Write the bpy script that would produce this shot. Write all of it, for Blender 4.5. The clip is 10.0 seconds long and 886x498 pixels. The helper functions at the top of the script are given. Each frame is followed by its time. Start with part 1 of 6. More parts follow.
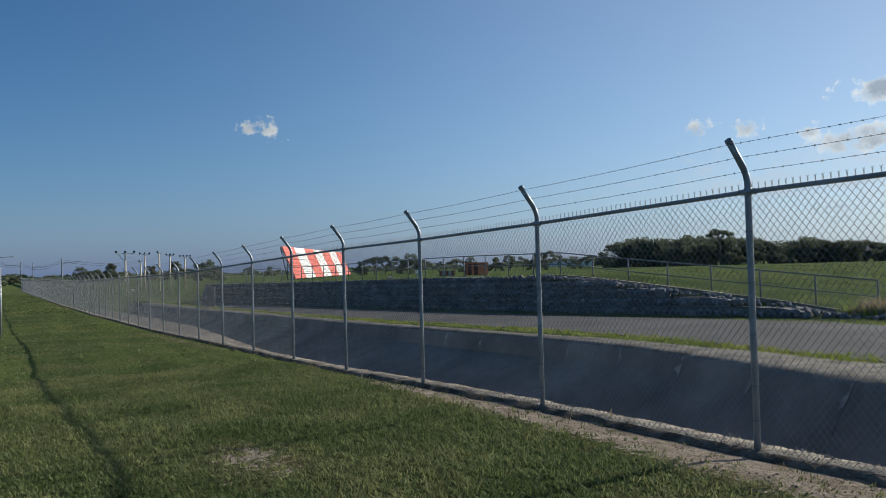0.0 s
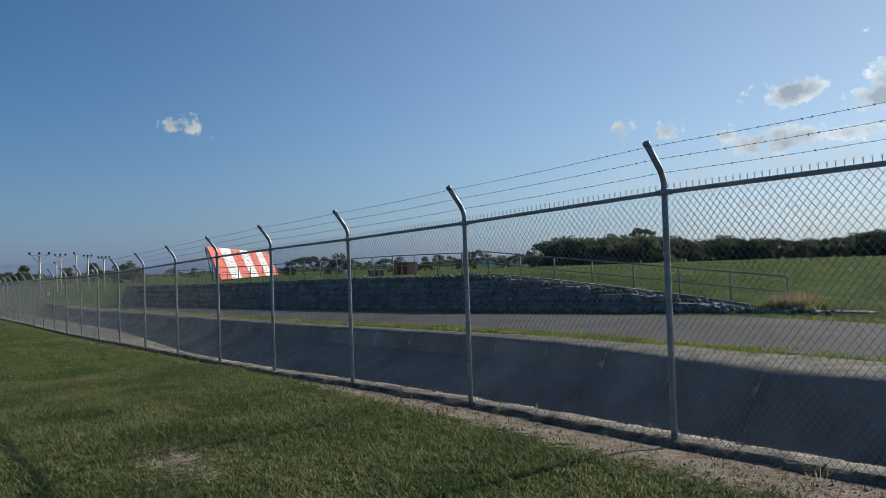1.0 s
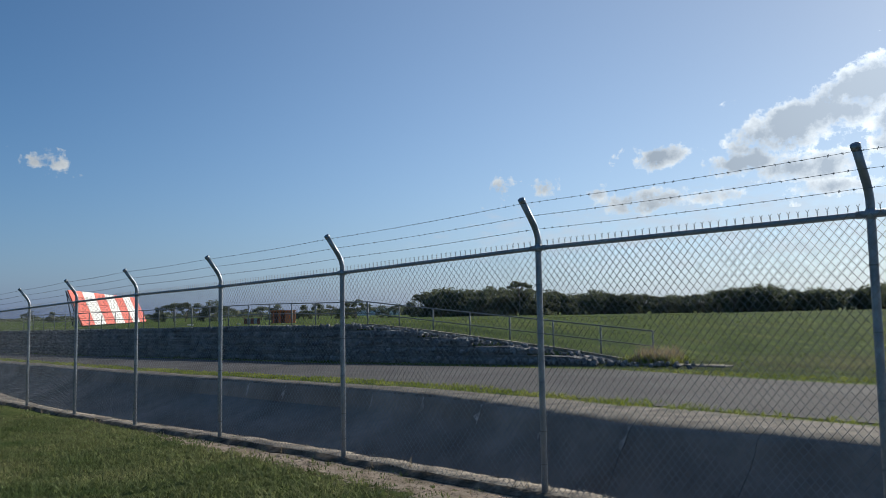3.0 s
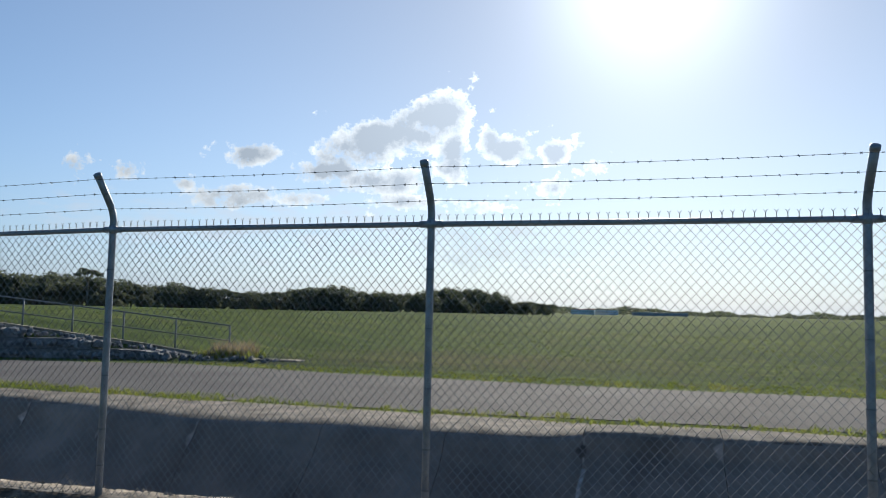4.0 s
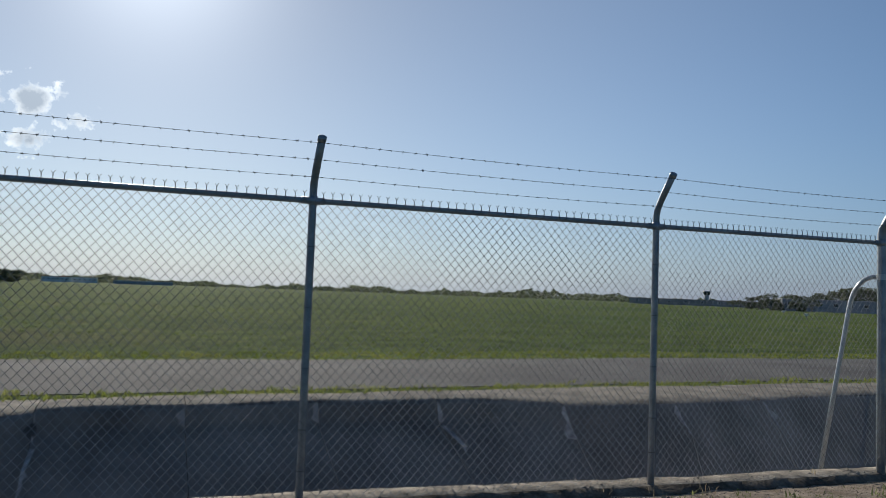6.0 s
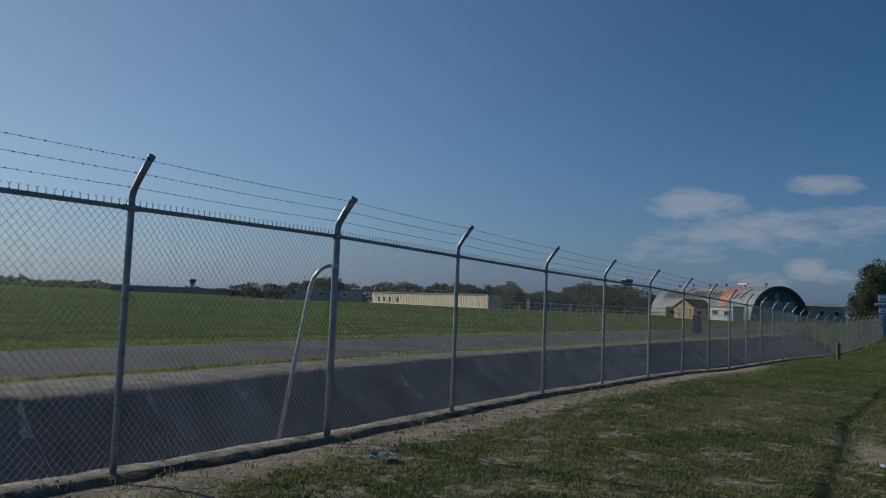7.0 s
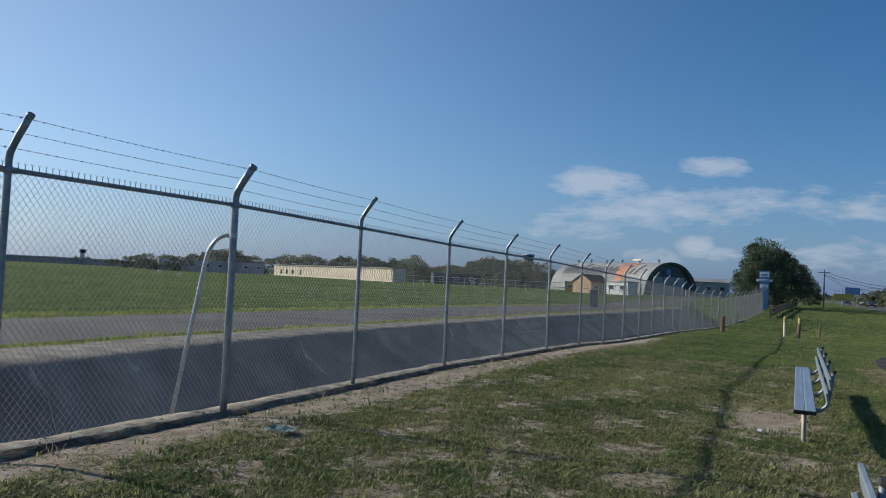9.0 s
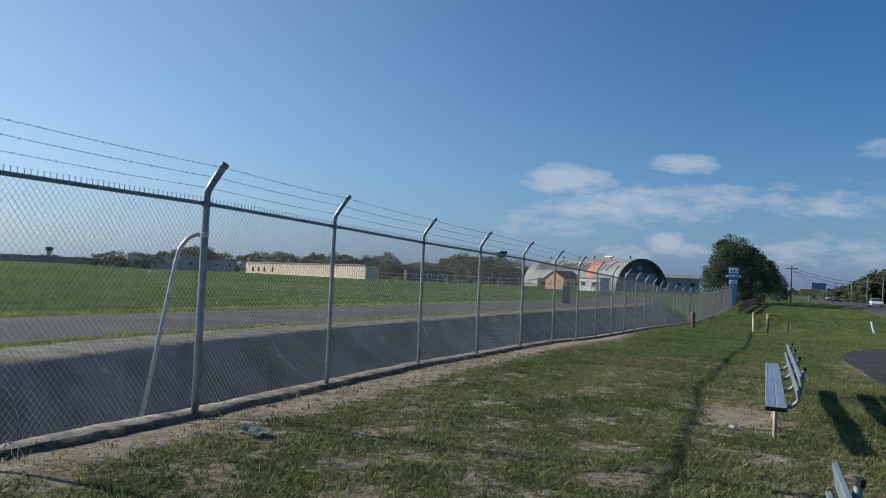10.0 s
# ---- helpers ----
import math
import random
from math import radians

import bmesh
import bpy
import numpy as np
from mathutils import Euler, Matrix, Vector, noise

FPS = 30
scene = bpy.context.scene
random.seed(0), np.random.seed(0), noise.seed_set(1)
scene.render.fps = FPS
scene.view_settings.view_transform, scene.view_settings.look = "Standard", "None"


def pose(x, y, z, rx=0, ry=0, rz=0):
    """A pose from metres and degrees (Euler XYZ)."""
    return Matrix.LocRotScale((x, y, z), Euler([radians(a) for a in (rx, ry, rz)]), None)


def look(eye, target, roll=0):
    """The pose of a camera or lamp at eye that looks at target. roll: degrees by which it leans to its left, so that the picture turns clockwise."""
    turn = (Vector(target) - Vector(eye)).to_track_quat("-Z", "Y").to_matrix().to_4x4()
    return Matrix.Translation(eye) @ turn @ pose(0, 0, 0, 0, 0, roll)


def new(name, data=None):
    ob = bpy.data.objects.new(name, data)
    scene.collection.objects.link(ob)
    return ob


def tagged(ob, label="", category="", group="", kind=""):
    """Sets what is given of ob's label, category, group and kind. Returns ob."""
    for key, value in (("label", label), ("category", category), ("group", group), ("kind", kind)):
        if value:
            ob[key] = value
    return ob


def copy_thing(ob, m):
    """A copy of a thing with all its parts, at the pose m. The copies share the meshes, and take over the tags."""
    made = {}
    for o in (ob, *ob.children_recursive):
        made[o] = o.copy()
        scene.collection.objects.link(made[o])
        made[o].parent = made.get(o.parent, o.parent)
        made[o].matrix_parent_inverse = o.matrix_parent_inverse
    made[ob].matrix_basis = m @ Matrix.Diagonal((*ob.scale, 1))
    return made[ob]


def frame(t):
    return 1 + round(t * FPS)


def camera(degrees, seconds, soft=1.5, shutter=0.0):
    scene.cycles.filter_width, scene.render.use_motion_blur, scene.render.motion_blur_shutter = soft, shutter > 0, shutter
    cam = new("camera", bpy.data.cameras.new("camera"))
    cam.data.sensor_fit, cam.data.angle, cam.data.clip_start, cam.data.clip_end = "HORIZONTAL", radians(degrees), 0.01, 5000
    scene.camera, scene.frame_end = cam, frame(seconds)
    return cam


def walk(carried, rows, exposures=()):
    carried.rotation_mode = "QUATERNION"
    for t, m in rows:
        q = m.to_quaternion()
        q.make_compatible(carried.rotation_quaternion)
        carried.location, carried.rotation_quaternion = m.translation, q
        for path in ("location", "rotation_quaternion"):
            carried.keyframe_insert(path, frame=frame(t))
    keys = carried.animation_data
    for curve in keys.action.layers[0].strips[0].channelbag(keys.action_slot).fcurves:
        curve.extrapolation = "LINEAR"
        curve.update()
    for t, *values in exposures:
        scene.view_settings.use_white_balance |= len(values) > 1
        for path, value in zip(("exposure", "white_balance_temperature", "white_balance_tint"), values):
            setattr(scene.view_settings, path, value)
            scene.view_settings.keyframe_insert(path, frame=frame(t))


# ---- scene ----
cam = camera(59.7, 10.0, soft=0.85)
PATH = [
    (0, (1.634, 0.203, 1.601), (-0.096, 1.206, 1.651), -1.6),
    (0.5, (1.704, 0.184, 1.582), (0.073, 1.34, 1.628), -2.3),
    (1, (1.712, 0.163, 1.597), (0.081, 1.32, 1.64), -2.0),
    (1.5, (1.704, 0.196, 1.577), (0.052, 1.323, 1.601), -0.7),
    (2, (1.686, 0.202, 1.585), (-0.092, 1.115, 1.641), -0.2),
    (2.5, (1.712, 0.214, 1.596), (-0.059, 1.14, 1.655), -0.3),
    (3, (1.696, 0.225, 1.609), (0.268, 1.616, 1.773), -1.0),
    (3.2, (1.702, 0.251, 1.593), (0.594, 1.903, 1.799), -0.8),
    (4.3, (1.659, 0.285, 1.57), (1.164, 2.219, 1.694), 1.7),
    (4.5, (1.669, 0.289, 1.565), (1.204, 2.233, 1.642), 1.8),
    (5, (1.716, 0.268, 1.572), (1.529, 2.258, 1.653), 2.0),
    (5.5, (1.82, 0.307, 1.564), (2.13, 2.28, 1.672), 2.2),
    (5.7, (1.839, 0.279, 1.578), (2.298, 2.223, 1.69), 2.2),
    (6.8, (1.837, 0.032, 1.552), (3.381, 1.296, 1.685), 2.2),
    (7, (1.873, 0.071, 1.547), (3.566, 1.126, 1.684), 2.4),
    (7.5, (1.92, 0.093, 1.55), (3.712, 0.97, 1.688), 2.4),
    (8, (1.931, 0.082, 1.552), (3.73, 0.946, 1.675), 2.9),
    (8.5, (1.931, 0.096, 1.543), (3.742, 0.938, 1.634), 2.8),
    (9, (1.936, 0.078, 1.529), (3.75, 0.916, 1.609), 2.8),
    (9.5, (1.931, 0.069, 1.548), (3.747, 0.903, 1.624), 2.8),
    (10, (1.969, 0.114, 1.554), (3.812, 0.888, 1.629), 2.6),
]
walk(cam, [(t, look(eye, target, roll)) for t, eye, target, roll in PATH],
     [(0.0, 0.15, 6450, 6), (2.5, 0.01, 6450, 6), (3.0, 0.18, 6450, 7), (3.2, 0.25, 6450, 7), (4.5, 0.36, 6550, 8), (5.0, 0.16, 6550, 8), (5.5, 0.08, 6600, 8), (7.0, -0.56, 6100, 6), (7.5, -0.22, 6100, 6), (8.0, -0.05, 6100, 6), (9.0, 0.21, 6200, 6), (10.0, 0.25, 6200, 6)])

# ---- world and sun ----
SUN_AZ, SUN_EL = 0.4, 24.3          # degrees left of +y, above the horizon


def direction(az, el):
    a, e = radians(az), radians(el)
    return Vector((-math.sin(a) * math.cos(e), math.cos(a) * math.cos(e), math.sin(e)))


sun = new("sun", bpy.data.lights.new("sun", "SUN"))
sun.data.energy, sun.data.angle, sun.data.color = 4.9, radians(0.53), (1.0, 0.93, 0.82)
sun.matrix_world = look(direction(SUN_AZ, SUN_EL) * 100, (0, 0, 0))

world = bpy.data.worlds.new("world")
scene.world = world
world.use_nodes = True
wt = world.node_tree
wt.nodes.clear()


def wn(kind, operation="", clamp=False):
    n = wt.nodes.new(kind)
    if operation:
        n.operation = operation
    if clamp:
        n.use_clamp = True
    return n


def wmath(op, a, b=None, clamp=False):
    n = wn("ShaderNodeMath", op, clamp)
    for i, v in enumerate((a, b)):
        if v is None:
            continue
        if isinstance(v, (int, float)):
            n.inputs[i].default_value = v
        else:
            wt.links.new(v, n.inputs[i])
    return n.outputs[0]


sky = wn("ShaderNodeTexSky")
sky.sky_type, sky.sun_disc, sky.sun_elevation, sky.sun_rotation = "NISHITA", False, radians(SUN_EL), radians(-SUN_AZ)
sky.air_density, sky.dust_density, sky.ozone_density, sky.altitude = 0.8, 0.2, 2.5, 0
coord = wn("ShaderNodeTexCoord")


def wdot(axis):
    n = wn("ShaderNodeVectorMath", operation="DOT_PRODUCT")
    wt.links.new(coord.outputs["Generated"], n.inputs[0])
    n.inputs[1].default_value = axis
    return n.outputs["Value"]


def wnoise(scale, detail, rough, stretch=(1, 1, 1)):
    m = wn("ShaderNodeMapping")
    m.inputs["Scale"].default_value = stretch
    wt.links.new(coord.outputs["Generated"], m.inputs[0])
    n = wn("ShaderNodeTexNoise")
    n.inputs["Scale"].default_value, n.inputs["Detail"].default_value, n.inputs["Roughness"].default_value = scale, detail, rough
    wt.links.new(m.outputs[0], n.inputs["Vector"])
    return n.outputs["Fac"]


def cloud_field(blobs):
    """Greatest of soft ellipses: azimuth, height, half width, half height, lean in degrees, weight."""
    total = None
    for az, el, a, b, lean, weight in blobs:
        d = direction(az, el)
        right = Vector((math.cos(radians(az)), math.sin(radians(az)), 0))
        up = right.cross(d)
        c, s = math.cos(radians(lean)), math.sin(radians(lean))
        u, v = right * c + up * s, up * c - right * s
        uu = wmath("POWER", wmath("MULTIPLY", wdot(u), 1 / math.sin(radians(a))), 2.0)
        vv = wmath("POWER", wmath("MULTIPLY", wdot(v), 1 / math.sin(radians(b))), 2.0)
        near = wmath("MULTIPLY", wmath("GREATER_THAN", wdot(d), 0.5), weight)
        m = wmath("MULTIPLY", wmath("SUBTRACT", 1.0, wmath("ADD", uu, vv), clamp=True), near)
        total = m if total is None else wmath("MAXIMUM", total, m)
    return total


CUMULUS = [(18.6, 13.7, 4.2, 1.7, 28, 1.0), (21.0, 12.2, 6.4, 2.3, 22, 1.1), (16.3, 13.8, 3.4, 2.5, 30, 1.1), (15.0, 11.2, 1.7, 3.0, 0, 1), (24, 10.0, 4.0, 1.3, 8, 1), (20, 9.3, 4.8, 1.3, 0, .95), (18.5, 7.9, 4.6, .8, 0, .75),
           (10.5, 12.0, 3.4, 1.6, 0, 1), (12.2, 12.4, 1.3, 1.6, 20, 1), (7.5, 11.6, 1.8, 1.6, 0, 1), (7.2, 9.2, 2.1, .9, 5, .85), (4.8, 10.6, 2.2, .8, 0, .7), (5.5, 12.4, .7, 1.1, 0, .75),
           (29.8, 10.8, 2.4, 1.1, 8, .95), (38, 9.2, 1.5, 1.0, 10, .68), (41.5, 9.0, 1.3, 1.0, 20, .68), (31, 7.7, 4.0, 1.2, 5, .85), (26, 7.8, 2.6, .8, 0, .7), (34.5, 8.4, 1.2, .5, 0, .6),
           (73.2, 10.4, 1.9, .65, -5, .52), (13, 7.6, 3.0, .7, 0, .6)]
CIRRUS = [(-83.3, 3.2, 1.7, 1.0, 8, 1.1), (-85.2, 2.8, 1.8, .7, 0, .9), (-80.5, 2.4, 2.5, .8, 0, .8), (-76.2, 7.6, 4.4, 1.4, -3, 1.2), (-84.3, 8.8, 3.0, .9, -3, 1.2), (-78, 5.6, 7.0, 1.0, 3, .9), (-86, 6.4, 8.0, 1.3, 3, .8), (-94, 6.0, 6.0, 1.2, 3, .7), (-97, 9.6, 2.8, 1.0, 8, .6),
          (-96, 7.6, 2.5, .5, 0, .5), (-75, 4.3, 5.5, 1.2, 0, .6), (-94, 3.0, 9, 1.5, 0, .6), (-81, 6.0, 9, 1.6, 4, .9), (-83, 5.0, 6, 1.0, 0, .6), (25, 5.5, 25, 3.8, 0, .62)]
puff = wnoise(24, 8, 0.6, (1, 1, 1.4))
fine = wnoise(70, 4, 0.65)
streak = wnoise(22, 9, 0.62, (1, 1, 3.2))
field = cloud_field(CUMULUS)
body = wmath("ADD", field, wmath("MULTIPLY", wmath("SUBTRACT", wmath("ADD", puff, wmath("MULTIPLY", fine, 0.8)), 0.9), 2.4))
cum = wmath("MULTIPLY", wmath("SUBTRACT", body, 0.34), 2.3, clamp=True)
cum = wmath("MULTIPLY", cum, wmath("GREATER_THAN", cloud_field([(a, b, c * 1.5, d * 1.6, e, 1) for a, b, c, d, e, f in CUMULUS]), 0.01))
thick = wmath("MULTIPLY", wmath("SUBTRACT", wmath("ADD", wmath("MULTIPLY", field, 0.75), wmath("MULTIPLY", body, 0.3)), 0.34), 1.5)
thick = wmath("MULTIPLY", wmath("ADD", thick, wmath("MULTIPLY", wmath("SUBTRACT", wnoise(38, 6, 0.6), 0.5), 1.5)), 1.0, clamp=True)
cirrus_raw = wmath("ADD", cloud_field(CIRRUS), wmath("MULTIPLY", wmath("SUBTRACT", streak, 0.5), 2.4))
cir = wmath("MULTIPLY", wmath("MULTIPLY", wmath("SUBTRACT", cirrus_raw, 0.25), 1.2, clamp=True), 0.62)
cir = wmath("MULTIPLY", cir, wmath("MULTIPLY", cloud_field(CIRRUS), 5.0, clamp=True))


def wmix(fac, a, b):
    n = wn("ShaderNodeMix")
    n.data_type = "RGBA"
    if isinstance(fac, float):
        n.inputs[0].default_value = fac
    else:
        wt.links.new(fac, n.inputs[0])
    for i, v in ((6, a), (7, b)):
        if isinstance(v, tuple):
            n.inputs[i].default_value = v
        else:
            wt.links.new(v, n.inputs[i])
    return n.outputs[2]


CLOUD = 9.0
near_sun = wmath("POWER", wmath("MAXIMUM", wdot(direction(SUN_AZ, SUN_EL)), 0.0), 10.0)
lit = wmath("ADD", 0.46, wmath("MULTIPLY", near_sun, 0.85))
puff_colour = wmix(thick, (CLOUD * 1.4, CLOUD * 1.46, CLOUD * 1.52, 1), (CLOUD * .45, CLOUD * .53, CLOUD * .65, 1))
scaled = wn("ShaderNodeVectorMath", operation="SCALE")
wt.links.new(puff_colour, scaled.inputs[0])
wt.links.new(lit, scaled.inputs["Scale"])
low = wmath("MULTIPLY", wmath("POWER", 2.718, wmath("MULTIPLY", wmath("MAXIMUM", wdot((0, 0, 1)), 0.0), -9.0)), 0.9)
toward = wmath("POWER", wmath("MAXIMUM", wdot(direction(SUN_AZ, SUN_EL)), 0.0), 4.0)
haze = wmix(toward, (0.88, 1.48, 3.35, 1), (5.5, 6.4, 7.3, 1))
clear = wn("ShaderNodeHueSaturation")
sunward = wmath("MAXIMUM", wdot(direction(SUN_AZ, SUN_EL)), 0.0)
wt.links.new(wmath("SUBTRACT", 1.27, wmath("MULTIPLY", sunward, 0.27)), clear.inputs["Saturation"])
wt.links.new(wmath("SUBTRACT", wmath("ADD", 0.97, wmath("MULTIPLY", sunward, 0.12)), wmath("MULTIPLY", wmath("POWER", sunward, 6.0), 0.36)), clear.inputs["Value"])
wt.links.new(sky.outputs[0], clear.inputs["Color"])
hazy_sky = wmix(low, clear.outputs[0], haze)
with_cirrus = wmix(cir, hazy_sky, (CLOUD * .55, CLOUD * .58, CLOUD * .66, 1))
with_clouds = wmix(wmath("MULTIPLY", cum, 0.92), with_cirrus, scaled.outputs[0])
# the sun's aureole in hazy air
halo = wmath("ADD", wmath("MULTIPLY", wmath("POWER", wmath("MAXIMUM", wdot(direction(SUN_AZ, SUN_EL)), 0.0), 160.0), 6.0),
             wmath("MULTIPLY", wmath("POWER", wmath("MAXIMUM", wdot(direction(SUN_AZ, SUN_EL)), 0.0), 14.0), 0.1))
halo = wmath("ADD", halo, wmath("MULTIPLY", wmath("POWER", wmath("MAXIMUM", wdot(direction(SUN_AZ, SUN_EL)), 0.0), 2.5), 1.55))
glow = wn("ShaderNodeVectorMath", operation="SCALE")
glow.inputs[0].default_value = (0.9, 0.97, 1.05)
wt.links.new(halo, glow.inputs["Scale"])
total_sky = wn("ShaderNodeVectorMath", operation="ADD")
wt.links.new(with_clouds, total_sky.inputs[0])
wt.links.new(glow.outputs[0], total_sky.inputs[1])
background = wn("ShaderNodeBackground")
background.inputs["Strength"].default_value = 0.09
wt.links.new(total_sky.outputs[0], background.inputs["Color"])
wt.links.new(background.outputs[0], wn("ShaderNodeOutputWorld").inputs[0])


# ---- materials ----
def material(name, colours, scale=4.0, rough=0.8, metal=0.0, bump=0.0, bump_scale=40.0, fine=0.25, fine_scale=30.0, translucent=0.0, island=0.0, spread=(0.35, 0.65), stretch=(1, 1, 1), obj_random=0.0, gloss=0.5):
    """Noise between two colours at a coarse and a fine scale, with bump."""
    m = bpy.data.materials.new(name)
    m.use_nodes = True
    t = m.node_tree
    bsdf = t.nodes["Principled BSDF"]
    bsdf.inputs["Roughness"].default_value, bsdf.inputs["Metallic"].default_value = rough, metal
    bsdf.inputs["Specular IOR Level"].default_value = gloss
    co = t.nodes.new("ShaderNodeTexCoord")
    mp = t.nodes.new("ShaderNodeMapping")
    mp.inputs["Scale"].default_value = stretch
    t.links.new(co.outputs["Object"], mp.inputs[0])

    def tex(s, detail=5):
        n = t.nodes.new("ShaderNodeTexNoise")
        n.inputs["Scale"].default_value, n.inputs["Detail"].default_value = s, detail
        t.links.new(mp.outputs[0], n.inputs["Vector"])
        return n.outputs["Fac"]
    ramp = t.nodes.new("ShaderNodeValToRGB")
    ramp.color_ramp.elements[0].position, ramp.color_ramp.elements[1].position = spread
    ramp.color_ramp.elements[0].color, ramp.color_ramp.elements[1].color = (*colours[0], 1), (*colours[1], 1)
    t.links.new(tex(scale), ramp.inputs[0])
    col = ramp.outputs[0]

    def value(fac, lo, hi, col):
        mr = t.nodes.new("ShaderNodeMapRange")
        mr.inputs["To Min"].default_value, mr.inputs["To Max"].default_value = lo, hi
        t.links.new(fac, mr.inputs[0])
        hsv = t.nodes.new("ShaderNodeHueSaturation")
        t.links.new(mr.outputs[0], hsv.inputs["Value"])
        t.links.new(col, hsv.inputs["Color"])
        return hsv.outputs[0]
    if fine:
        col = value(tex(fine_scale, 3), 1 - fine * 1.6, 1 + fine * 1.6, col)
    if island:
        g = t.nodes.new("ShaderNodeNewGeometry")
        col = value(g.outputs["Random Per Island"], 1 - island, 1 + island, col)
    if obj_random:
        oi = t.nodes.new("ShaderNodeObjectInfo")
        col = value(oi.outputs["Random"], 1 - obj_random, 1 + obj_random, col)
    t.links.new(col, bsdf.inputs["Base Color"])
    if bump:
        b = t.nodes.new("ShaderNodeBump")
        b.inputs["Strength"].default_value, b.inputs["Distance"].default_value = bump, 0.02
        t.links.new(tex(bump_scale, 6), b.inputs["Height"])
        t.links.new(b.outputs[0], bsdf.inputs["Normal"])
    if translucent:
        tr = t.nodes.new("ShaderNodeBsdfTranslucent")
        mix = t.nodes.new("ShaderNodeMixShader")
        mix.inputs[0].default_value = translucent
        t.links.new(col, tr.inputs["Color"])
        t.links.new(bsdf.outputs[0], mix.inputs[1])
        t.links.new(tr.outputs[0], mix.inputs[2])
        t.links.new(mix.outputs[0], t.nodes["Material Output"].inputs[0])
    return m


def ground_material():
    """Turf over pale sandy soil; the point attribute 'bare' says where the turf is worn through."""
    m = bpy.data.materials.new("turf")
    m.use_nodes = True
    t = m.node_tree
    bsdf = t.nodes["Principled BSDF"]
    bsdf.inputs["Roughness"].default_value = 0.95
    bsdf.inputs["Specular IOR Level"].default_value = 0.02
    co = t.nodes.new("ShaderNodeTexCoord")

    def tex(s, detail=6, rough=0.6):
        n = t.nodes.new("ShaderNodeTexNoise")
        n.inputs["Scale"].default_value, n.inputs["Detail"].default_value, n.inputs["Roughness"].default_value = s, detail, rough
        t.links.new(co.outputs["Object"], n.inputs["Vector"])
        return n.outputs["Fac"]

    def ramp(fac, stops):
        r = t.nodes.new("ShaderNodeValToRGB")
        while len(r.color_ramp.elements) < len(stops):
            r.color_ramp.elements.new(0.5)
        for e, (p, c) in zip(r.color_ramp.elements, stops):
            e.position, e.color = p, (*c, 1)
        t.links.new(fac, r.inputs[0])
        return r.outputs[0]

    def mix(fac, a, b, blend="MIX"):
        n = t.nodes.new("ShaderNodeMix")
        n.data_type, n.blend_type = "RGBA", blend
        if isinstance(fac, float):
            n.inputs[0].default_value = fac
        else:
            t.links.new(fac, n.inputs[0])
        t.links.new(a, n.inputs[6])
        t.links.new(b, n.inputs[7])
        return n.outputs[2]
    grass = ramp(tex(0.35), [(0.3, (0.09, 0.13, 0.048)), (0.5, (0.125, 0.162, 0.064)), (0.7, (0.185, 0.19, 0.09))])
    broad = ramp(tex(0.03, 4), [(0.35, (0.72, 0.8, 0.8)), (0.65, (1.15, 1.08, 0.95))])
    rows = t.nodes.new("ShaderNodeMapping")
    rows.inputs["Scale"].default_value = (0.07, 0.9, 1.0)
    t.links.new(co.outputs["Object"], rows.inputs[0])
    swath = t.nodes.new("ShaderNodeTexNoise")
    swath.inputs["Scale"].default_value, swath.inputs["Detail"].default_value, swath.inputs["Roughness"].default_value = 1.0, 7, 0.7
    t.links.new(rows.outputs[0], swath.inputs["Vector"])
    grass = mix(1.0, grass, ramp(swath.outputs["Fac"], [(0.3, (0.62, 0.7, 0.7)), (0.7, (1.3, 1.25, 1.2))]), "MULTIPLY")
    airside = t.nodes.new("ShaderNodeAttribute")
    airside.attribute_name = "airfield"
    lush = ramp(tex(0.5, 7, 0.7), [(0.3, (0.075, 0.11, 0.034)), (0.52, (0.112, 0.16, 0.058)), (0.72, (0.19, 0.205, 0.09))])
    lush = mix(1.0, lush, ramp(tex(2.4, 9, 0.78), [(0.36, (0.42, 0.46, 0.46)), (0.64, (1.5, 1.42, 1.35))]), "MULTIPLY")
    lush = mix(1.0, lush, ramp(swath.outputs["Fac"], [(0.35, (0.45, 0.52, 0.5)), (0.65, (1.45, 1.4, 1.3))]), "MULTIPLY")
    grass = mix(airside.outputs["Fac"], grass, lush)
    small = ramp(tex(16.0, 7, 0.72), [(0.32, (0.34, 0.36, 0.36)), (0.68, (1.6, 1.55, 1.45))])
    grass = mix(1.0, mix(1.0, grass, broad, "MULTIPLY"), small, "MULTIPLY")
    worn_turf = t.nodes.new("ShaderNodeAttribute")
    worn_turf.attribute_name = "bare"
    thin = t.nodes.new("ShaderNodeMath")
    thin.operation = "MULTIPLY"
    t.links.new(ramp(worn_turf.outputs["Fac"], [(0.05, (0, 0, 0)), (0.4, (1, 1, 1))]), thin.inputs[0])
    t.links.new(ramp(tex(1.7, 6, 0.65), [(0.38, (0.1, 0.1, 0.1)), (0.6, (0.8, 0.8, 0.8))]), thin.inputs[1])
    straw = ramp(tex(22.0, 5, 0.7), [(0.3, (0.075, 0.062, 0.032)), (0.5, (0.17, 0.14, 0.075)), (0.7, (0.30, 0.25, 0.15))])
    grass = mix(thin.outputs[0], grass, straw)
    soil = ramp(tex(3.0), [(0.3, (0.34, 0.27, 0.205)), (0.7, (0.60, 0.495, 0.40))])
    soil = mix(1.0, soil, ramp(tex(40.0, 4), [(0.3, (0.7, 0.7, 0.7)), (0.7, (1.2, 1.2, 1.2))]), "MULTIPLY")
    at = t.nodes.new("ShaderNodeAttribute")
    at.attribute_name = "bare"
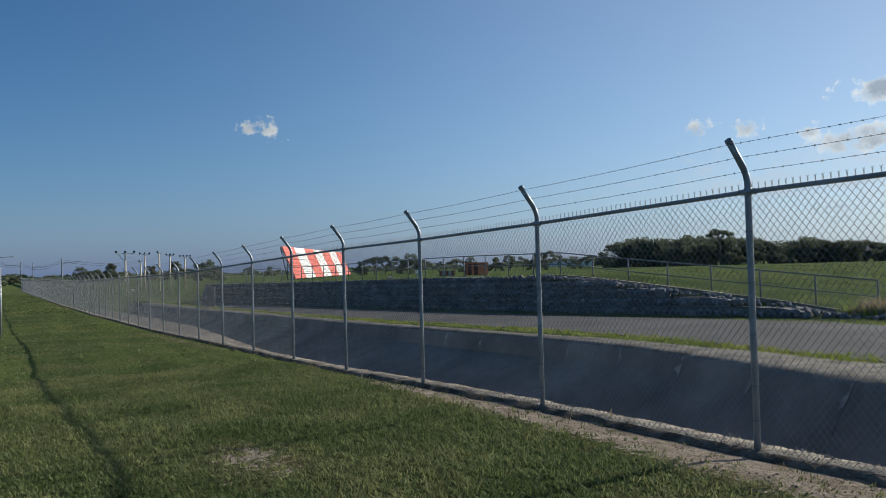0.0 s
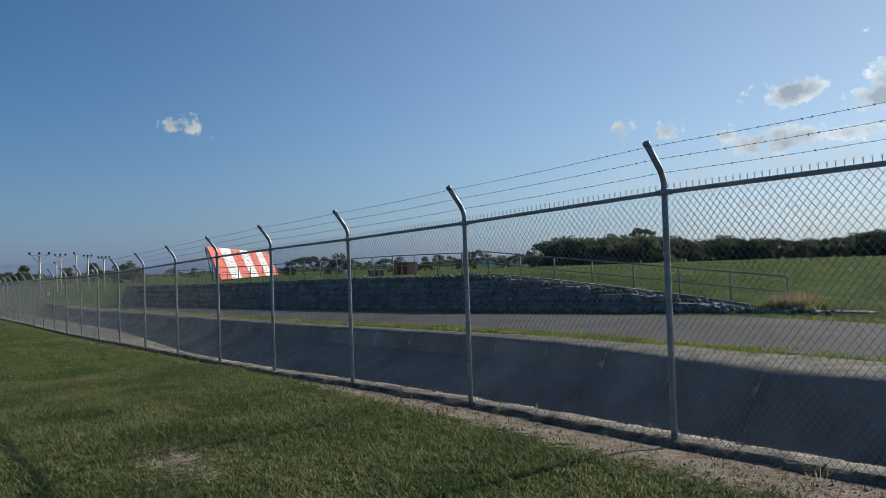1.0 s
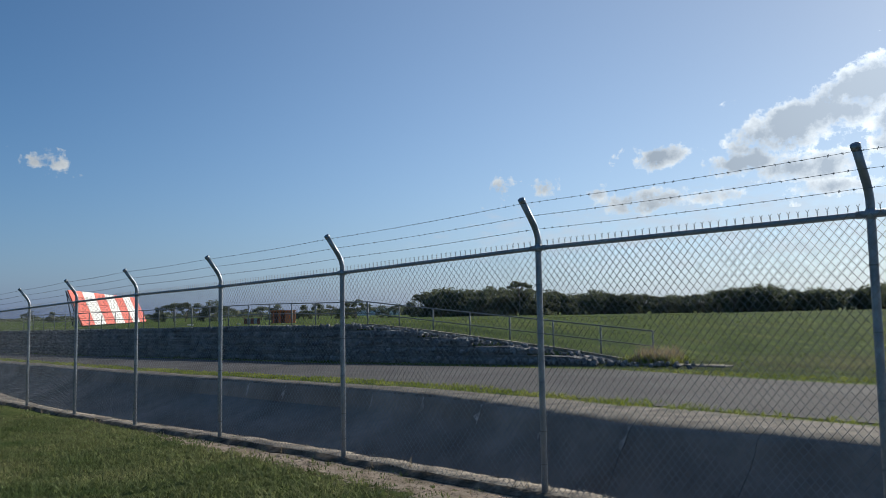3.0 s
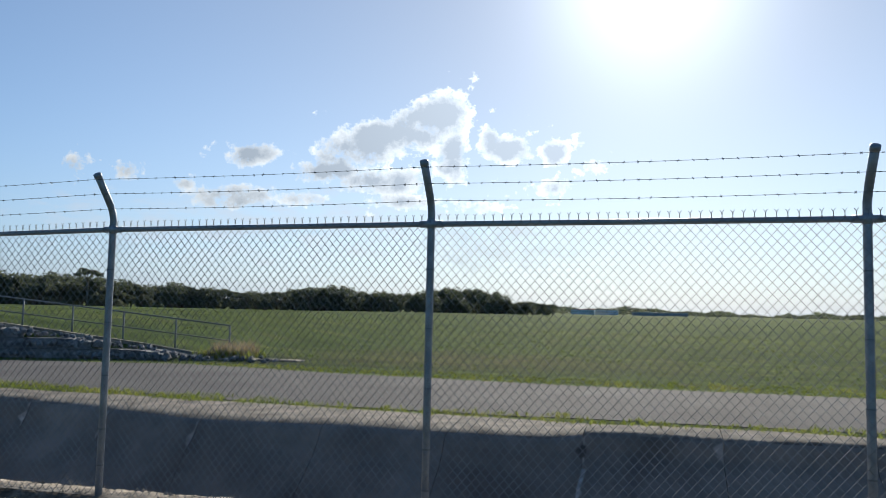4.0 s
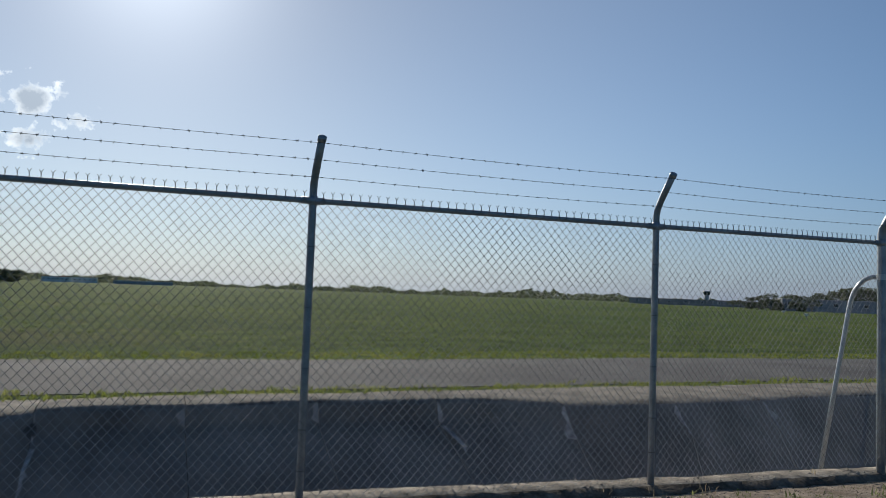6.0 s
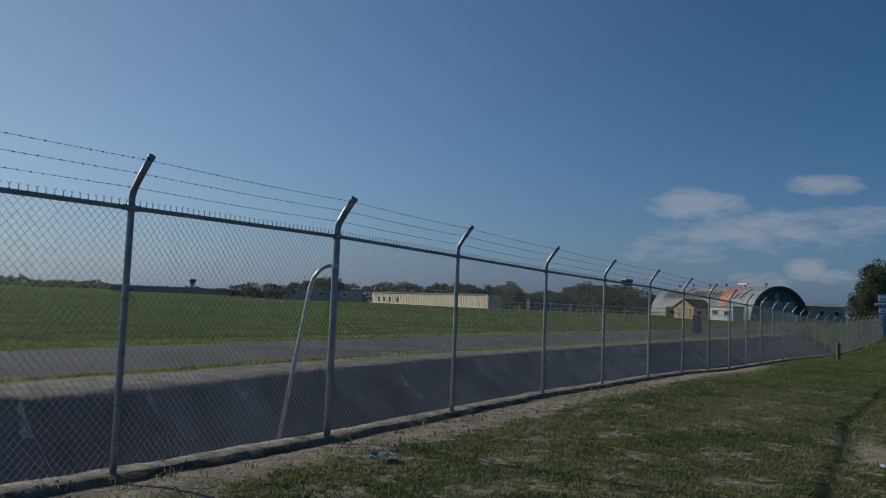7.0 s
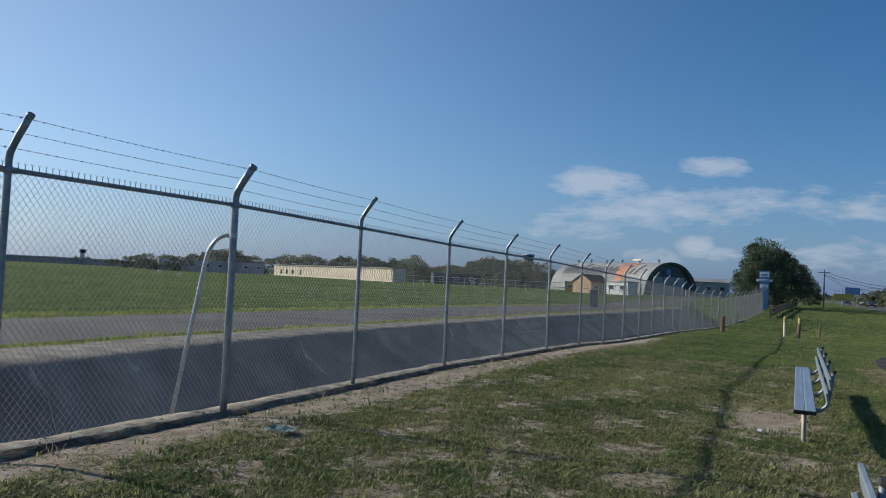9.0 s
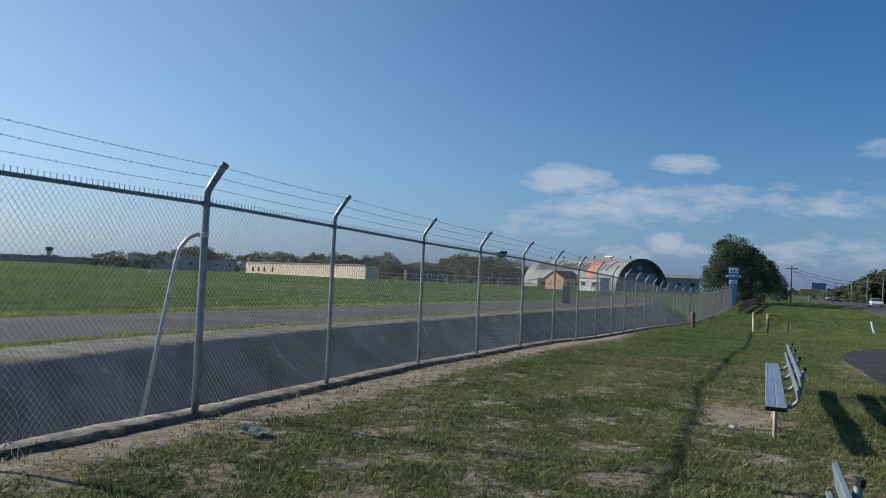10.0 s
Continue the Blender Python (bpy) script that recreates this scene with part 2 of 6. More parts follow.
    add = t.nodes.new("ShaderNodeMath")
    add.operation = "ADD"
    noise_part = t.nodes.new("ShaderNodeMath")
    noise_part.operation = "MULTIPLY_ADD"
    t.links.new(tex(5.2, 11, 0.86), noise_part.inputs[0])
    noise_part.inputs[1].default_value, noise_part.inputs[2].default_value = 2.5, -1.24
    worn = t.nodes.new("ShaderNodeMath")
    worn.operation = "MULTIPLY_ADD"
    t.links.new(airside.outputs["Fac"], worn.inputs[0])
    worn.inputs[1].default_value = -0.25
    t.links.new(at.outputs["Fac"], worn.inputs[2])
    t.links.new(worn.outputs[0], add.inputs[0])
    t.links.new(noise_part.outputs[0], add.inputs[1])
    mask = ramp(add.outputs[0], [(0.45, (0, 0, 0)), (0.58, (1, 1, 1))])
    t.links.new(mix(mask, grass, soil), bsdf.inputs["Base Color"])
    b = t.nodes.new("ShaderNodeBump")
    b.inputs["Strength"].default_value, b.inputs["Distance"].default_value = 1.0, 0.12
    t.links.new(tex(14.0, 8, 0.7), b.inputs["Height"])
    t.links.new(b.outputs[0], bsdf.inputs["Normal"])
    return m


TURF = ground_material()
STEEL = material("painted_steel", ((0.21, 0.24, 0.27), (0.32, 0.35, 0.38)), 6, 0.42, 0.35, 0.1, 60, 0.12, 40)
STEEL_PALE = material("galvanised_steel", ((0.34, 0.36, 0.38), (0.48, 0.5, 0.52)), 8, 0.4, 0.6, 0.08, 80, 0.12, 60)
WIRE = material("wire", ((0.10, 0.11, 0.12), (0.17, 0.18, 0.19)), 5, 0.75, 0.1, 0, 1, 0.1, 30)
MESHWIRE = material("galvanised_mesh_wire", ((0.19, 0.20, 0.21), (0.28, 0.29, 0.30)), 5, 0.75, 0.15, 0, 1, 0.1, 30, gloss=0.2)
# soil colour darkened to stand for the shade on the kerb's lawn side
SHADED_EARTH = material("shaded_earth", ((0.075, 0.06, 0.045), (0.21, 0.17, 0.13)), 5, 0.95, 0, 0.9, 35, 0.35, 28, gloss=0.1)
CONCRETE = material("old_concrete", ((0.14, 0.115, 0.088), (0.41, 0.345, 0.265)), 4.5, 0.95, 0, 0.9, 45, 0.35, 32)
CHANNEL = material("stained_concrete", ((0.11, 0.099, 0.087), (0.272, 0.246, 0.213)), 0.8, 0.9, 0, 0.5, 24, 0.16, 9, obj_random=0.07, stretch=(1, 0.75, 0.75), spread=(0.28, 0.75))
CRUMB = material("concrete_crumbs", ((0.12, 0.1, 0.075), (0.36, 0.31, 0.25)), 9, 0.95, 0, 0, 1, 0.25, 40, island=0.45)
LIP = material("soiled_concrete", ((0.105, 0.085, 0.066), (0.25, 0.212, 0.168)), 3.0, 0.95, 0, 0.6, 30, 0.3, 14, obj_random=0.1)
MORTAR = material("pale_mortar", ((0.23, 0.215, 0.195), (0.42, 0.4, 0.365)), 5, 0.9, 0, 0.4, 30, 0.25, 16)
JOINT = material("joint_filler", ((0.06, 0.056, 0.05), (0.11, 0.10, 0.09)), 5, 0.9, 0)
ASPHALT = material("worn_asphalt", ((0.075, 0.07, 0.07), (0.12, 0.113, 0.11)), 0.5, 0.95, 0, 0.5, 90, 0.22, 60, gloss=0.2)
ASPHALT_DARK = material("dark_asphalt", ((0.04, 0.04, 0.042), (0.065, 0.065, 0.066)), 0.8, 0.95, 0, 0.5, 90, 0.2, 60, gloss=0.15)
LEG = material("dull_galvanised_leg", ((0.22, 0.19, 0.15), (0.34, 0.3, 0.24)), 6, 0.6, 0.2, 0.1, 40, 0.15, 20)
DULLSTEEL = material("weathered_galvanised_pipe", ((0.17, 0.18, 0.19), (0.27, 0.28, 0.29)), 6, 0.75, 0.05, 0.1, 60, 0.15, 40, gloss=0.2)
ROCK = material("grey_rock", ((0.105, 0.106, 0.11), (0.26, 0.257, 0.252)), 1.6, 0.85, 0, 0.6, 12, 0.25, 9, obj_random=0.25)
CAGE = material("gabion_wire", ((0.12, 0.12, 0.12), (0.2, 0.2, 0.2)), 5, 0.5, 0.6)
GREENBLADE = material("grass_blade", ((0.115, 0.158, 0.054), (0.275, 0.28, 0.12)), 0.6, 0.7, 0, 0, 1, 0.25, 5, translucent=0.45, island=0.42, gloss=0.2)
VERGE = material("verge_grass", ((0.19, 0.24, 0.045), (0.34, 0.355, 0.10)), 0.8, 0.7, 0, 0, 1, 0.2, 5, translucent=0.5, island=0.35, gloss=0.2)
FIELDBLADE = material("field_grass", ((0.15, 0.21, 0.06), (0.29, 0.32, 0.125)), 0.4, 0.8, 0, 0, 1, 0.2, 5, translucent=0.55, island=0.35, gloss=0.1)
DRYBLADE = material("dry_grass", ((0.28, 0.22, 0.13), (0.45, 0.36, 0.24)), 2, 0.8, 0, 0, 1, 0.15, 5, translucent=0.45, island=0.3)
LEAF = material("gum_leaf", ((0.085, 0.105, 0.068), (0.155, 0.168, 0.105)), 0.35, 0.65, 0, 0, 1, 0.25, 2, translucent=0.5, island=0.35, gloss=0.2)
PINE = material("pine_leaf", ((0.042, 0.066, 0.038), (0.09, 0.115, 0.064)), 0.4, 0.6, 0, 0, 1, 0.25, 2, translucent=0.15, island=0.4, gloss=0.2)
BARK = material("bark", ((0.10, 0.08, 0.06), (0.22, 0.19, 0.16)), 2, 0.9, 0, 0.6, 10, 0.25, 8)
WHITE = material("white_paint", ((0.70, 0.70, 0.68), (0.82, 0.81, 0.79)), 1.2, 0.55, 0, 0.1, 30, 0.08, 12)
RED = material("signal_red_paint", ((0.60, 0.075, 0.04), (0.72, 0.12, 0.06)), 1.2, 0.55, 0, 0.1, 30, 0.12, 8)
ORANGE = material("orange_paint", ((0.60, 0.16, 0.05), (0.74, 0.24, 0.09)), 1.2, 0.6, 0, 0.1, 30, 0.12, 8)
CREAM = material("cream_cladding", ((0.62, 0.50, 0.36), (0.74, 0.62, 0.47)), 0.6, 0.6, 0, 0.1, 20, 0.08, 6)
GREYCLAD = material("grey_cladding", ((0.26, 0.28, 0.3), (0.36, 0.38, 0.4)), 0.6, 0.6, 0.2, 0.1, 20, 0.08, 6)
DARK = material("dark_steel", ((0.05, 0.055, 0.065), (0.09, 0.095, 0.11)), 1.0, 0.5, 0.3, 0.1, 20, 0.1, 10)
ZINC = material("zinc_roof", ((0.20, 0.20, 0.20), (0.28, 0.28, 0.275)), 0.35, 0.7, 0.0, 0.1, 8, 0.06, 4)
INK = material("dark_lettering", ((0.035, 0.035, 0.04), (0.06, 0.06, 0.065)), 2, 0.6)
TIMBER = material("weathered_timber", ((0.13, 0.08, 0.05), (0.24, 0.16, 0.11)), 2, 0.85, 0, 0.4, 20, 0.2, 14, stretch=(1, 1, 0.2))
POLEWOOD = material("grey_pole_timber", ((0.20, 0.19, 0.175), (0.30, 0.285, 0.27)), 2, 0.85, 0, 0.3, 20, 0.15, 14, stretch=(1, 1, 0.2))
RUST = material("rusty_plate", ((0.16, 0.055, 0.03), (0.28, 0.10, 0.055)), 1.5, 0.8, 0.1, 0.3, 20, 0.25, 10)
YELLOW = material("yellow_paint", ((0.42, 0.29, 0.06), (0.58, 0.42, 0.12)), 3, 0.6, 0, 0.1, 30, 0.2, 14)
ALUMINIUM = material("bare_aluminium", ((0.46, 0.48, 0.5), (0.6, 0.62, 0.64)), 5, 0.34, 0.75, 0.06, 60, 0.08, 40, stretch=(0.2, 3, 1))
BENCHPAINT = material("grey_blue_powder_coat", ((0.15, 0.18, 0.21), (0.22, 0.25, 0.28)), 5, 0.45, 0.2, 0.06, 60, 0.1, 30)
BLUE = material("blue_panel", ((0.10, 0.22, 0.42), (0.15, 0.28, 0.5)), 1.5, 0.5, 0, 0, 1, 0.08, 6)
CABINET = material("green_grey_cabinet", ((0.085, 0.1, 0.105), (0.13, 0.145, 0.15)), 2, 0.6, 0.1, 0.1, 20, 0.12, 10)
GLASS = material("dark_window", ((0.03, 0.04, 0.05), (0.06, 0.07, 0.08)), 2, 0.12, 0, 0, 1, 0)
CARWHITE = material("white_car_paint", ((0.7, 0.7, 0.7), (0.8, 0.8, 0.8)), 1, 0.25, 0, 0, 1, 0.03)
CARDARK = material("dark_car_paint", ((0.03, 0.035, 0.045), (0.05, 0.055, 0.065)), 1, 0.25, 0.2, 0, 1, 0.03)
RUBBER = material("rubber", ((0.02, 0.02, 0.02), (0.035, 0.035, 0.035)), 5, 0.9)
PLASTIC = material("clear_plastic_litter", ((0.09, 0.13, 0.12), (0.17, 0.22, 0.2)), 6, 0.25)

ORANGEBRICK = material("tan_brick", ((0.42, 0.27, 0.15), (0.55, 0.38, 0.23)), 2, 0.85, 0, 0.3, 20, 0.15, 12)


# ---- mesh helpers ----
def smooth(me):
    for p in me.polygons:
        p.use_smooth = True


def mesh_of(name, verts, faces, mat, shade=False):
    me = bpy.data.meshes.new(name)
    me.from_pydata([tuple(map(float, v)) for v in verts], [], faces)
    me.materials.append(mat)
    if shade:
        smooth(me)
    return me


def bm_mesh(name, bm, mat, shade=False):
    bmesh.ops.recalc_face_normals(bm, faces=bm.faces)
    me = bpy.data.meshes.new(name)
    bm.to_mesh(me)
    bm.free()
    me.materials.append(mat)
    if shade:
        smooth(me)
    return me


def part(name, bm, mat, parent=None, label="", shade=False):
    """One mesh object out of a bmesh or a mesh, under a thing or a part."""
    me = bm if isinstance(bm, bpy.types.Mesh) else bm_mesh(name, bm, mat, shade)
    ob = new(name, me)
    ob.parent = parent
    return tagged(ob, label)


def thing(name, label, category, group="", kind="", at=None):
    ob = new(name)
    ob.empty_display_size = 0.2
    if at is not None:
        ob.matrix_basis = at
    return tagged(ob, label, category, group, kind)


def box(bm, cx, cy, cz, sx, sy, sz, bevel=0.0, turn=None):
    """A bevelled block round its centre."""
    made = bmesh.ops.create_cube(bm, size=1)["verts"]
    bmesh.ops.scale(bm, vec=(sx, sy, sz), verts=made)
    if bevel:
        edges = list({e for v in made for e in v.link_edges})
        made = list({v for f in bmesh.ops.bevel(bm, geom=edges, offset=bevel, segments=1, affect="EDGES")["faces"] for v in f.verts} | {v for v in made if v.is_valid})
    if turn is not None:
        bmesh.ops.transform(bm, matrix=turn, verts=made)
    bmesh.ops.translate(bm, vec=(cx, cy, cz), verts=made)
    return bm


def tube(bm, points, radius, sides=8, caps=True):
    """A pipe along a polyline; radius may be one number or one a point."""
    pts = [Vector(p) for p in points]
    radii = radius if isinstance(radius, (list, tuple)) else [radius] * len(pts)
    rings = []
    for i, p in enumerate(pts):
        way = (pts[min(i + 1, len(pts) - 1)] - pts[max(i - 1, 0)]).normalized()
        side = way.cross(Vector((0.31, 0.17, 1)) if abs(way.z) < 0.9 else Vector((1, 0.05, 0))).normalized()
        up = side.cross(way)
        rings.append([bm.verts.new(p + (side * math.cos(2 * math.pi * k / sides) + up * math.sin(2 * math.pi * k / sides)) * radii[i]) for k in range(sides)])
    for a, b in zip(rings, rings[1:]):
        for k in range(sides):
            bm.faces.new((a[k], a[(k + 1) % sides], b[(k + 1) % sides], b[k]))
    if caps:
        bm.faces.new(rings[0][::-1])
        bm.faces.new(rings[-1])
    return bm


def prisms(segments, radius):
    """Three-sided bars for many short segments, as verts and faces."""
    verts, faces = [], []
    for a, b in segments:
        a, b = Vector(a), Vector(b)
        way = (b - a).normalized()
        side = way.cross(Vector((0, 1, 0)) if abs(way.y) < 0.9 else Vector((1, 0, 0))).normalized()
        up = side.cross(way)
        n = len(verts)
        for p in (a, b):
            for k in range(3):
                verts.append(p + (side * math.cos(2.094 * k) + up * math.sin(2.094 * k)) * radius)
        faces += [(n, n + 1, n + 4, n + 3), (n + 1, n + 2, n + 5, n + 4), (n + 2, n, n + 3, n + 5)]
    return verts, faces


# ---- the lie of the land ----
NEAR = [(-400, -0.3), (-165, -0.5), (-120, -0.78), (-80, -1.0), (-57, -0.9), (-47, -0.78), (-40, -0.73), (-34, -0.67), (-27, -0.55), (-24, -0.48), (-15, -0.33), (-12, -0.27), (-9, -0.165), (-6, -0.09),
        (-3, -0.055), (0, 0), (3, 0.03), (6, -0.03), (9, -0.06), (15, -0.03), (18, -0.08), (21, -0.11), (25, -0.18), (28, -0.29), (31, -0.38), (38, -0.5), (44, -0.6), (56, -0.9), (66, -0.97), (80, -0.8),
        (97, -0.4), (130, -0.1), (400, 0)]
FAR = [(-400, 0), (-100, -0.6), (-57, -0.55), (-45, -0.45), (-39, -0.38), (-22, -0.2), (-10, 0), (0, 0), (14, 0.12), (27, 0.1), (38, 0.07), (51, 0), (70, -0.1), (120, 0.1), (400, 0.1)]
FENCE_Y = 5.925


def near_z(x):
    return np.interp(x, [p[0] for p in NEAR], [p[1] for p in NEAR])


def far_z(x):
    return np.interp(x, [p[0] for p in FAR], [p[1] for p in FAR])


def step(a, b, v):
    t = np.clip((np.asarray(v, float) - a) / (b - a), 0, 1)
    return t * t * (3 - 2 * t)


def wall_foot(x):
    """The y of the rock wall's foot along the airside road."""
    return 19.3 + (np.asarray(x, float) + 10) * 0.095


def wall_top(x):
    """The height of the rock wall's top."""
    return np.interp(x, [-78, -63, -62, -43, -30, -22, -19.5, -16.4, -13, -11.5, -9.6], [-0.6, 0.6, 0.85, 1.0, 1.16, 1.14, 0.95, 0.65, 0.30, 0.10, -0.08])


def fence_line(x):
    return np.interp(x, [-400, -165, -75, 54, 66, 97, 400], [4.3, 4.3, FENCE_Y, FENCE_Y, 5.1, 3.7, 3.7])


def height(x, y):
    x, y = np.asarray(x, float), np.asarray(y, float)
    wob = 0.012 * np.sin(x * 1.3 + y * 0.7) * np.sin(y * 1.1 - x * 0.4) + 0.008 * np.sin(x * 2.7 - y * 1.9)
    off = y - fence_line(x)
    near = near_z(x) + wob * step(0, 3, -off) - 0.058 * step(-0.8, -0.14, off) * (1 - step(-0.05, 0.05, off))
    beyond = far_z(x) + 0.25 * step(60, 200, np.hypot(x, y)) * (1 - step(250, 420, np.hypot(x, y)))
    foot = wall_foot(x)
    plateau = (wall_top(np.clip(x, -62, -9.6)) - 0.03 - far_z(x)) * step(foot + 0.35, foot + 0.75 + 9 * (1 - step(-66, -62, x)), y) * (1 - step(-10.5, -8.5, x)) * (1 - 0.75 * step(60, 260, y))
    plateau = plateau * step(-95, -64, x)
    beyond = beyond + np.maximum(plateau, 0)
    channel = step(0.08, 0.2, off) * (1 - step(11.1, 11.3, y)) * step(-75, -68, x) * (1 - step(88, 95, x))
    return np.where(off < 2.0, near, beyond) * (1 - channel) + channel * (-2.1)


def bare(x, y):
    """How worn the turf is, 0 to 1."""
    x, y = np.asarray(x, float), np.asarray(y, float)
    off = y - fence_line(x)
    lead = np.interp(x, [-12, -2, 3, 8, 11, 16, 22], [0.45, 0.9, 0.85, 0.95, 1.15, 1.15, 0.9])
    strip = step(-1.6 * lead, -0.7 * lead, off) * (1 - step(0.1, 0.5, off)) * step(-14, -8, x) * (1 - step(30, 44, x)) * 0.72
    grain = np.sin(2.6 * x + 1.3 * np.sin(0.9 * y + 0.4)) * np.sin(4.6 * y + 1.7 * np.sin(0.7 * x)) + 0.55 * np.sin(4.3 * x + 2.1 * y) * np.sin(5.2 * y - 1.3 * x) + 0.3 * np.sin(9.1 * x - 3 * y) * np.sin(8.3 * y)
    worn = (0.34 + 0.27 * step(-0.3, 0.9, grain)) * step(2, 7, x) * (1 - step(17, 24, x)) * step(-2.0, 0.3, y) * (1 - step(5.8, 6.2, y))
    worn = worn + 0.3 * step(0.5, 0.9, grain) * (1 - step(2, 7, x)) * step(-12, -9, x) * step(-1, 1, y)
    spots = 0
    for sx, sy, rx, ry, k in ((-5.4, 2.25, 1.1, 0.5, 0.62), (12.6, 0.35, 1.6, 0.75, 0.85), (-9, 0.2, 0.6, 0.4, 0.45), (9.5, -0.6, 2.4, 0.3, 0.6), (17.5, 2.6, 2.5, 0.7, 0.55), (13.5, 2.4, 1.5, 0.5, 0.5), (22, -2.2, 5, 0.8, 0.6), (-26, 5.3, 8, 0.4, 0.4), (28, 4.8, 6, 0.5, 0.4)):
        spots = np.maximum(spots, k * np.exp(-((x - sx) / rx) ** 2 - ((y - sy) / ry) ** 2))
    field = 0.42 * np.exp(-((x + 4) / 6) ** 2 - ((y - 24) / 4) ** 2) + 0.45 * np.exp(-((x - 75) / 12) ** 2 - ((y - 52) / 4) ** 2)
    return np.maximum(np.maximum(strip, worn), np.maximum(spots, field))


def verge_edge(x):
    """Where the grass of the drain's far bank begins."""
    return np.interp(x, [-60, -26, -19, -13, -7, -4, 14, 20], [11.32, 11.35, 11.75, 11.7, 11.35, 11.0, 11.1, 10.95])


def lines(*stretches):
    out = []
    for a, b, gap in stretches:
        out += list(np.arange(a, b, gap))
    return np.array(out)


def build_ground():
    xs = lines((-3000, -400, 200), (-400, -120, 20), (-120, -60, 4), (-60, -24, 1.0), (-24, 30, 0.3), (30, 70, 1.0), (70, 130, 4), (130, 400, 20), (400, 3200, 200))
    ys = lines((-2000, -200, 150), (-200, -40, 20), (-40, -10, 2.5), (-10, -4, 0.6), (-4, 5.4, 0.3), (5.4, 6.6, 0.1), (6.6, 10.4, 0.8), (10.4, 11.0, 0.2), (11.0, 11.5, 0.05), (11.5, 22, 0.5), (22, 40, 1.5), (40, 120, 8), (120, 450, 30), (450, 3200, 250))
    gx, gy = np.meshgrid(xs, ys, indexing="ij")
    gz = height(gx, gy)
    nx, ny = gx.shape
    verts = np.stack([gx.ravel(), gy.ravel(), gz.ravel()], 1)
    i, j = np.meshgrid(np.arange(nx - 1), np.arange(ny - 1), indexing="ij")
    a = (i * ny + j).ravel()
    faces = np.stack([a, a + ny, a + ny + 1, a + 1], 1)
    me = mesh_of("ground", verts, faces.tolist(), TURF, True)
    layer = me.attributes.new("bare", "FLOAT", "POINT")
    layer.data.foreach_set("value", bare(gx, gy).ravel().astype(np.float32))
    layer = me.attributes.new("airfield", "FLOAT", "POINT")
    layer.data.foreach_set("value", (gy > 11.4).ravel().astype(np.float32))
    tagged(new("ground", me), "green turf with worn patches of pale sandy soil", "ground", kind="structure")


build_ground()


def ribbon(name, xs, near_edge, far_edge, mat, lift=0.03, ragged=0.08, rows=6):
    """A paved strip along x, with ragged edges and a little thickness."""
    verts, faces = [], []
    for x in xs:
        a, b = float(near_edge(x)), float(far_edge(x))
        a += ragged * noise.noise((x * 0.9, a, 0))
        b += ragged * noise.noise((x * 0.9, b, 5))
        ring = [(x, a, float(height(x, a)) - 0.1)]
        for k in range(rows + 1):
            y = a + (b - a) * k / rows
            crown = 0.05 * (1 - (2 * k / rows - 1) ** 2)
            ring.append((x, y, float(height(x, y)) + lift + crown))
        ring.append((x, b, float(height(x, b)) - 0.1))
        verts += ring
    n = rows + 3
    for i in range(len(xs) - 1):
        for k in range(n - 1):
            faces.append((i * n + k, (i + 1) * n + k, (i + 1) * n + k + 1, i * n + k + 1))
    me = mesh_of(name, verts, faces, mat, True)
    me.set_sharp_from_angle(angle=radians(25))
    return new(name, me)


road_x = lines((-66, -30, 1.5), (-30, 60, 0.5), (60, 160, 4))
road = ribbon("service_road", road_x, lambda x: np.interp(x, [-30, -19, -13, -8, -5.5, -3, 1], [12, 12.5, 12.45, 12.1, 11.75, 11.75, 11.95]) + 2.5 * step(60, 150, x) + 6 * step(-50, -80, x), lambda x: np.interp(x, [-66, -50, -10, -6, 8, 160], [14.4, 15.2, 18.0, 17.4, 16.7, 20]), ASPHALT, 0.012)
tagged(road, "worn grey asphalt airside service road beside the drain", "road", kind="structure")
highway = ribbon("highway", lines((-400, -60, 20), (-60, 100, 5), (100, 700, 30)), lambda x: -24.5, lambda x: -11.8, ASPHALT, 0.03, 0.1)
tagged(highway, "wide asphalt highway beyond the grass verge", "road", kind="structure")
drive = ribbon("car_park", lines((3, 30, 1), (30, 40, 0.5)), lambda x: -11.5, lambda x: np.interp(x, [3, 14, 18, 26, 30.3, 33, 36, 38, 39.6], [-2.6, -2.1, -1.95, -1.9, -2.2, -2.8, -3.6, -4.8, -8]), ASPHALT_DARK, 0.02, 0.1)
tagged(drive, "dark asphalt turning area with a rounded end", "pavement", kind="structure")
drive_west = ribbon("side_drive", lines((-95, -38, 2)), lambda x: -11.5, lambda x: np.interp(x, [-95, -60, -45, -38.5], [-3.4, -3.6, -4.6, -8]), ASPHALT_DARK, 0.02, 0.1)
tagged(drive_west, "dark asphalt drive off the highway", "pavement", kind="structure")


# ---- the perimeter fence ----
POSTS = [-15.0, -12.01, -8.96, -5.93, -2.87, 0.0, 3.01, 6.11, 8.9, 11.69, 14.87, 17.95, 21.24, 24.5, 27.65]
RAILS = [(-165, 1.6), (-120, 1.42), (-80, 1.36), (-57, 1.46), (-47, 1.52), (-40, 1.6), (-33, 1.63), (-27, 1.69), (-24, 1.75), (-15, 1.96), (-12, 2.02), (-9, 2.055), (-6, 2.112), (-3, 2.196), (0, 2.223),
         (3, 2.236), (6, 2.25), (9, 2.265), (11.7, 2.231), (14.9, 2.186), (18, 2.164), (21.2, 2.145), (24.5, 2.09), (27.5, 2.05), (31, 1.98), (37, 1.88), (44, 1.74), (56, 1.4), (66, 1.22), (80, 1.45), (97, 1.85)]


def rail_z(x):
    return float(np.interp(x, [p[0] for p in RAILS], [p[1] for p in RAILS]))


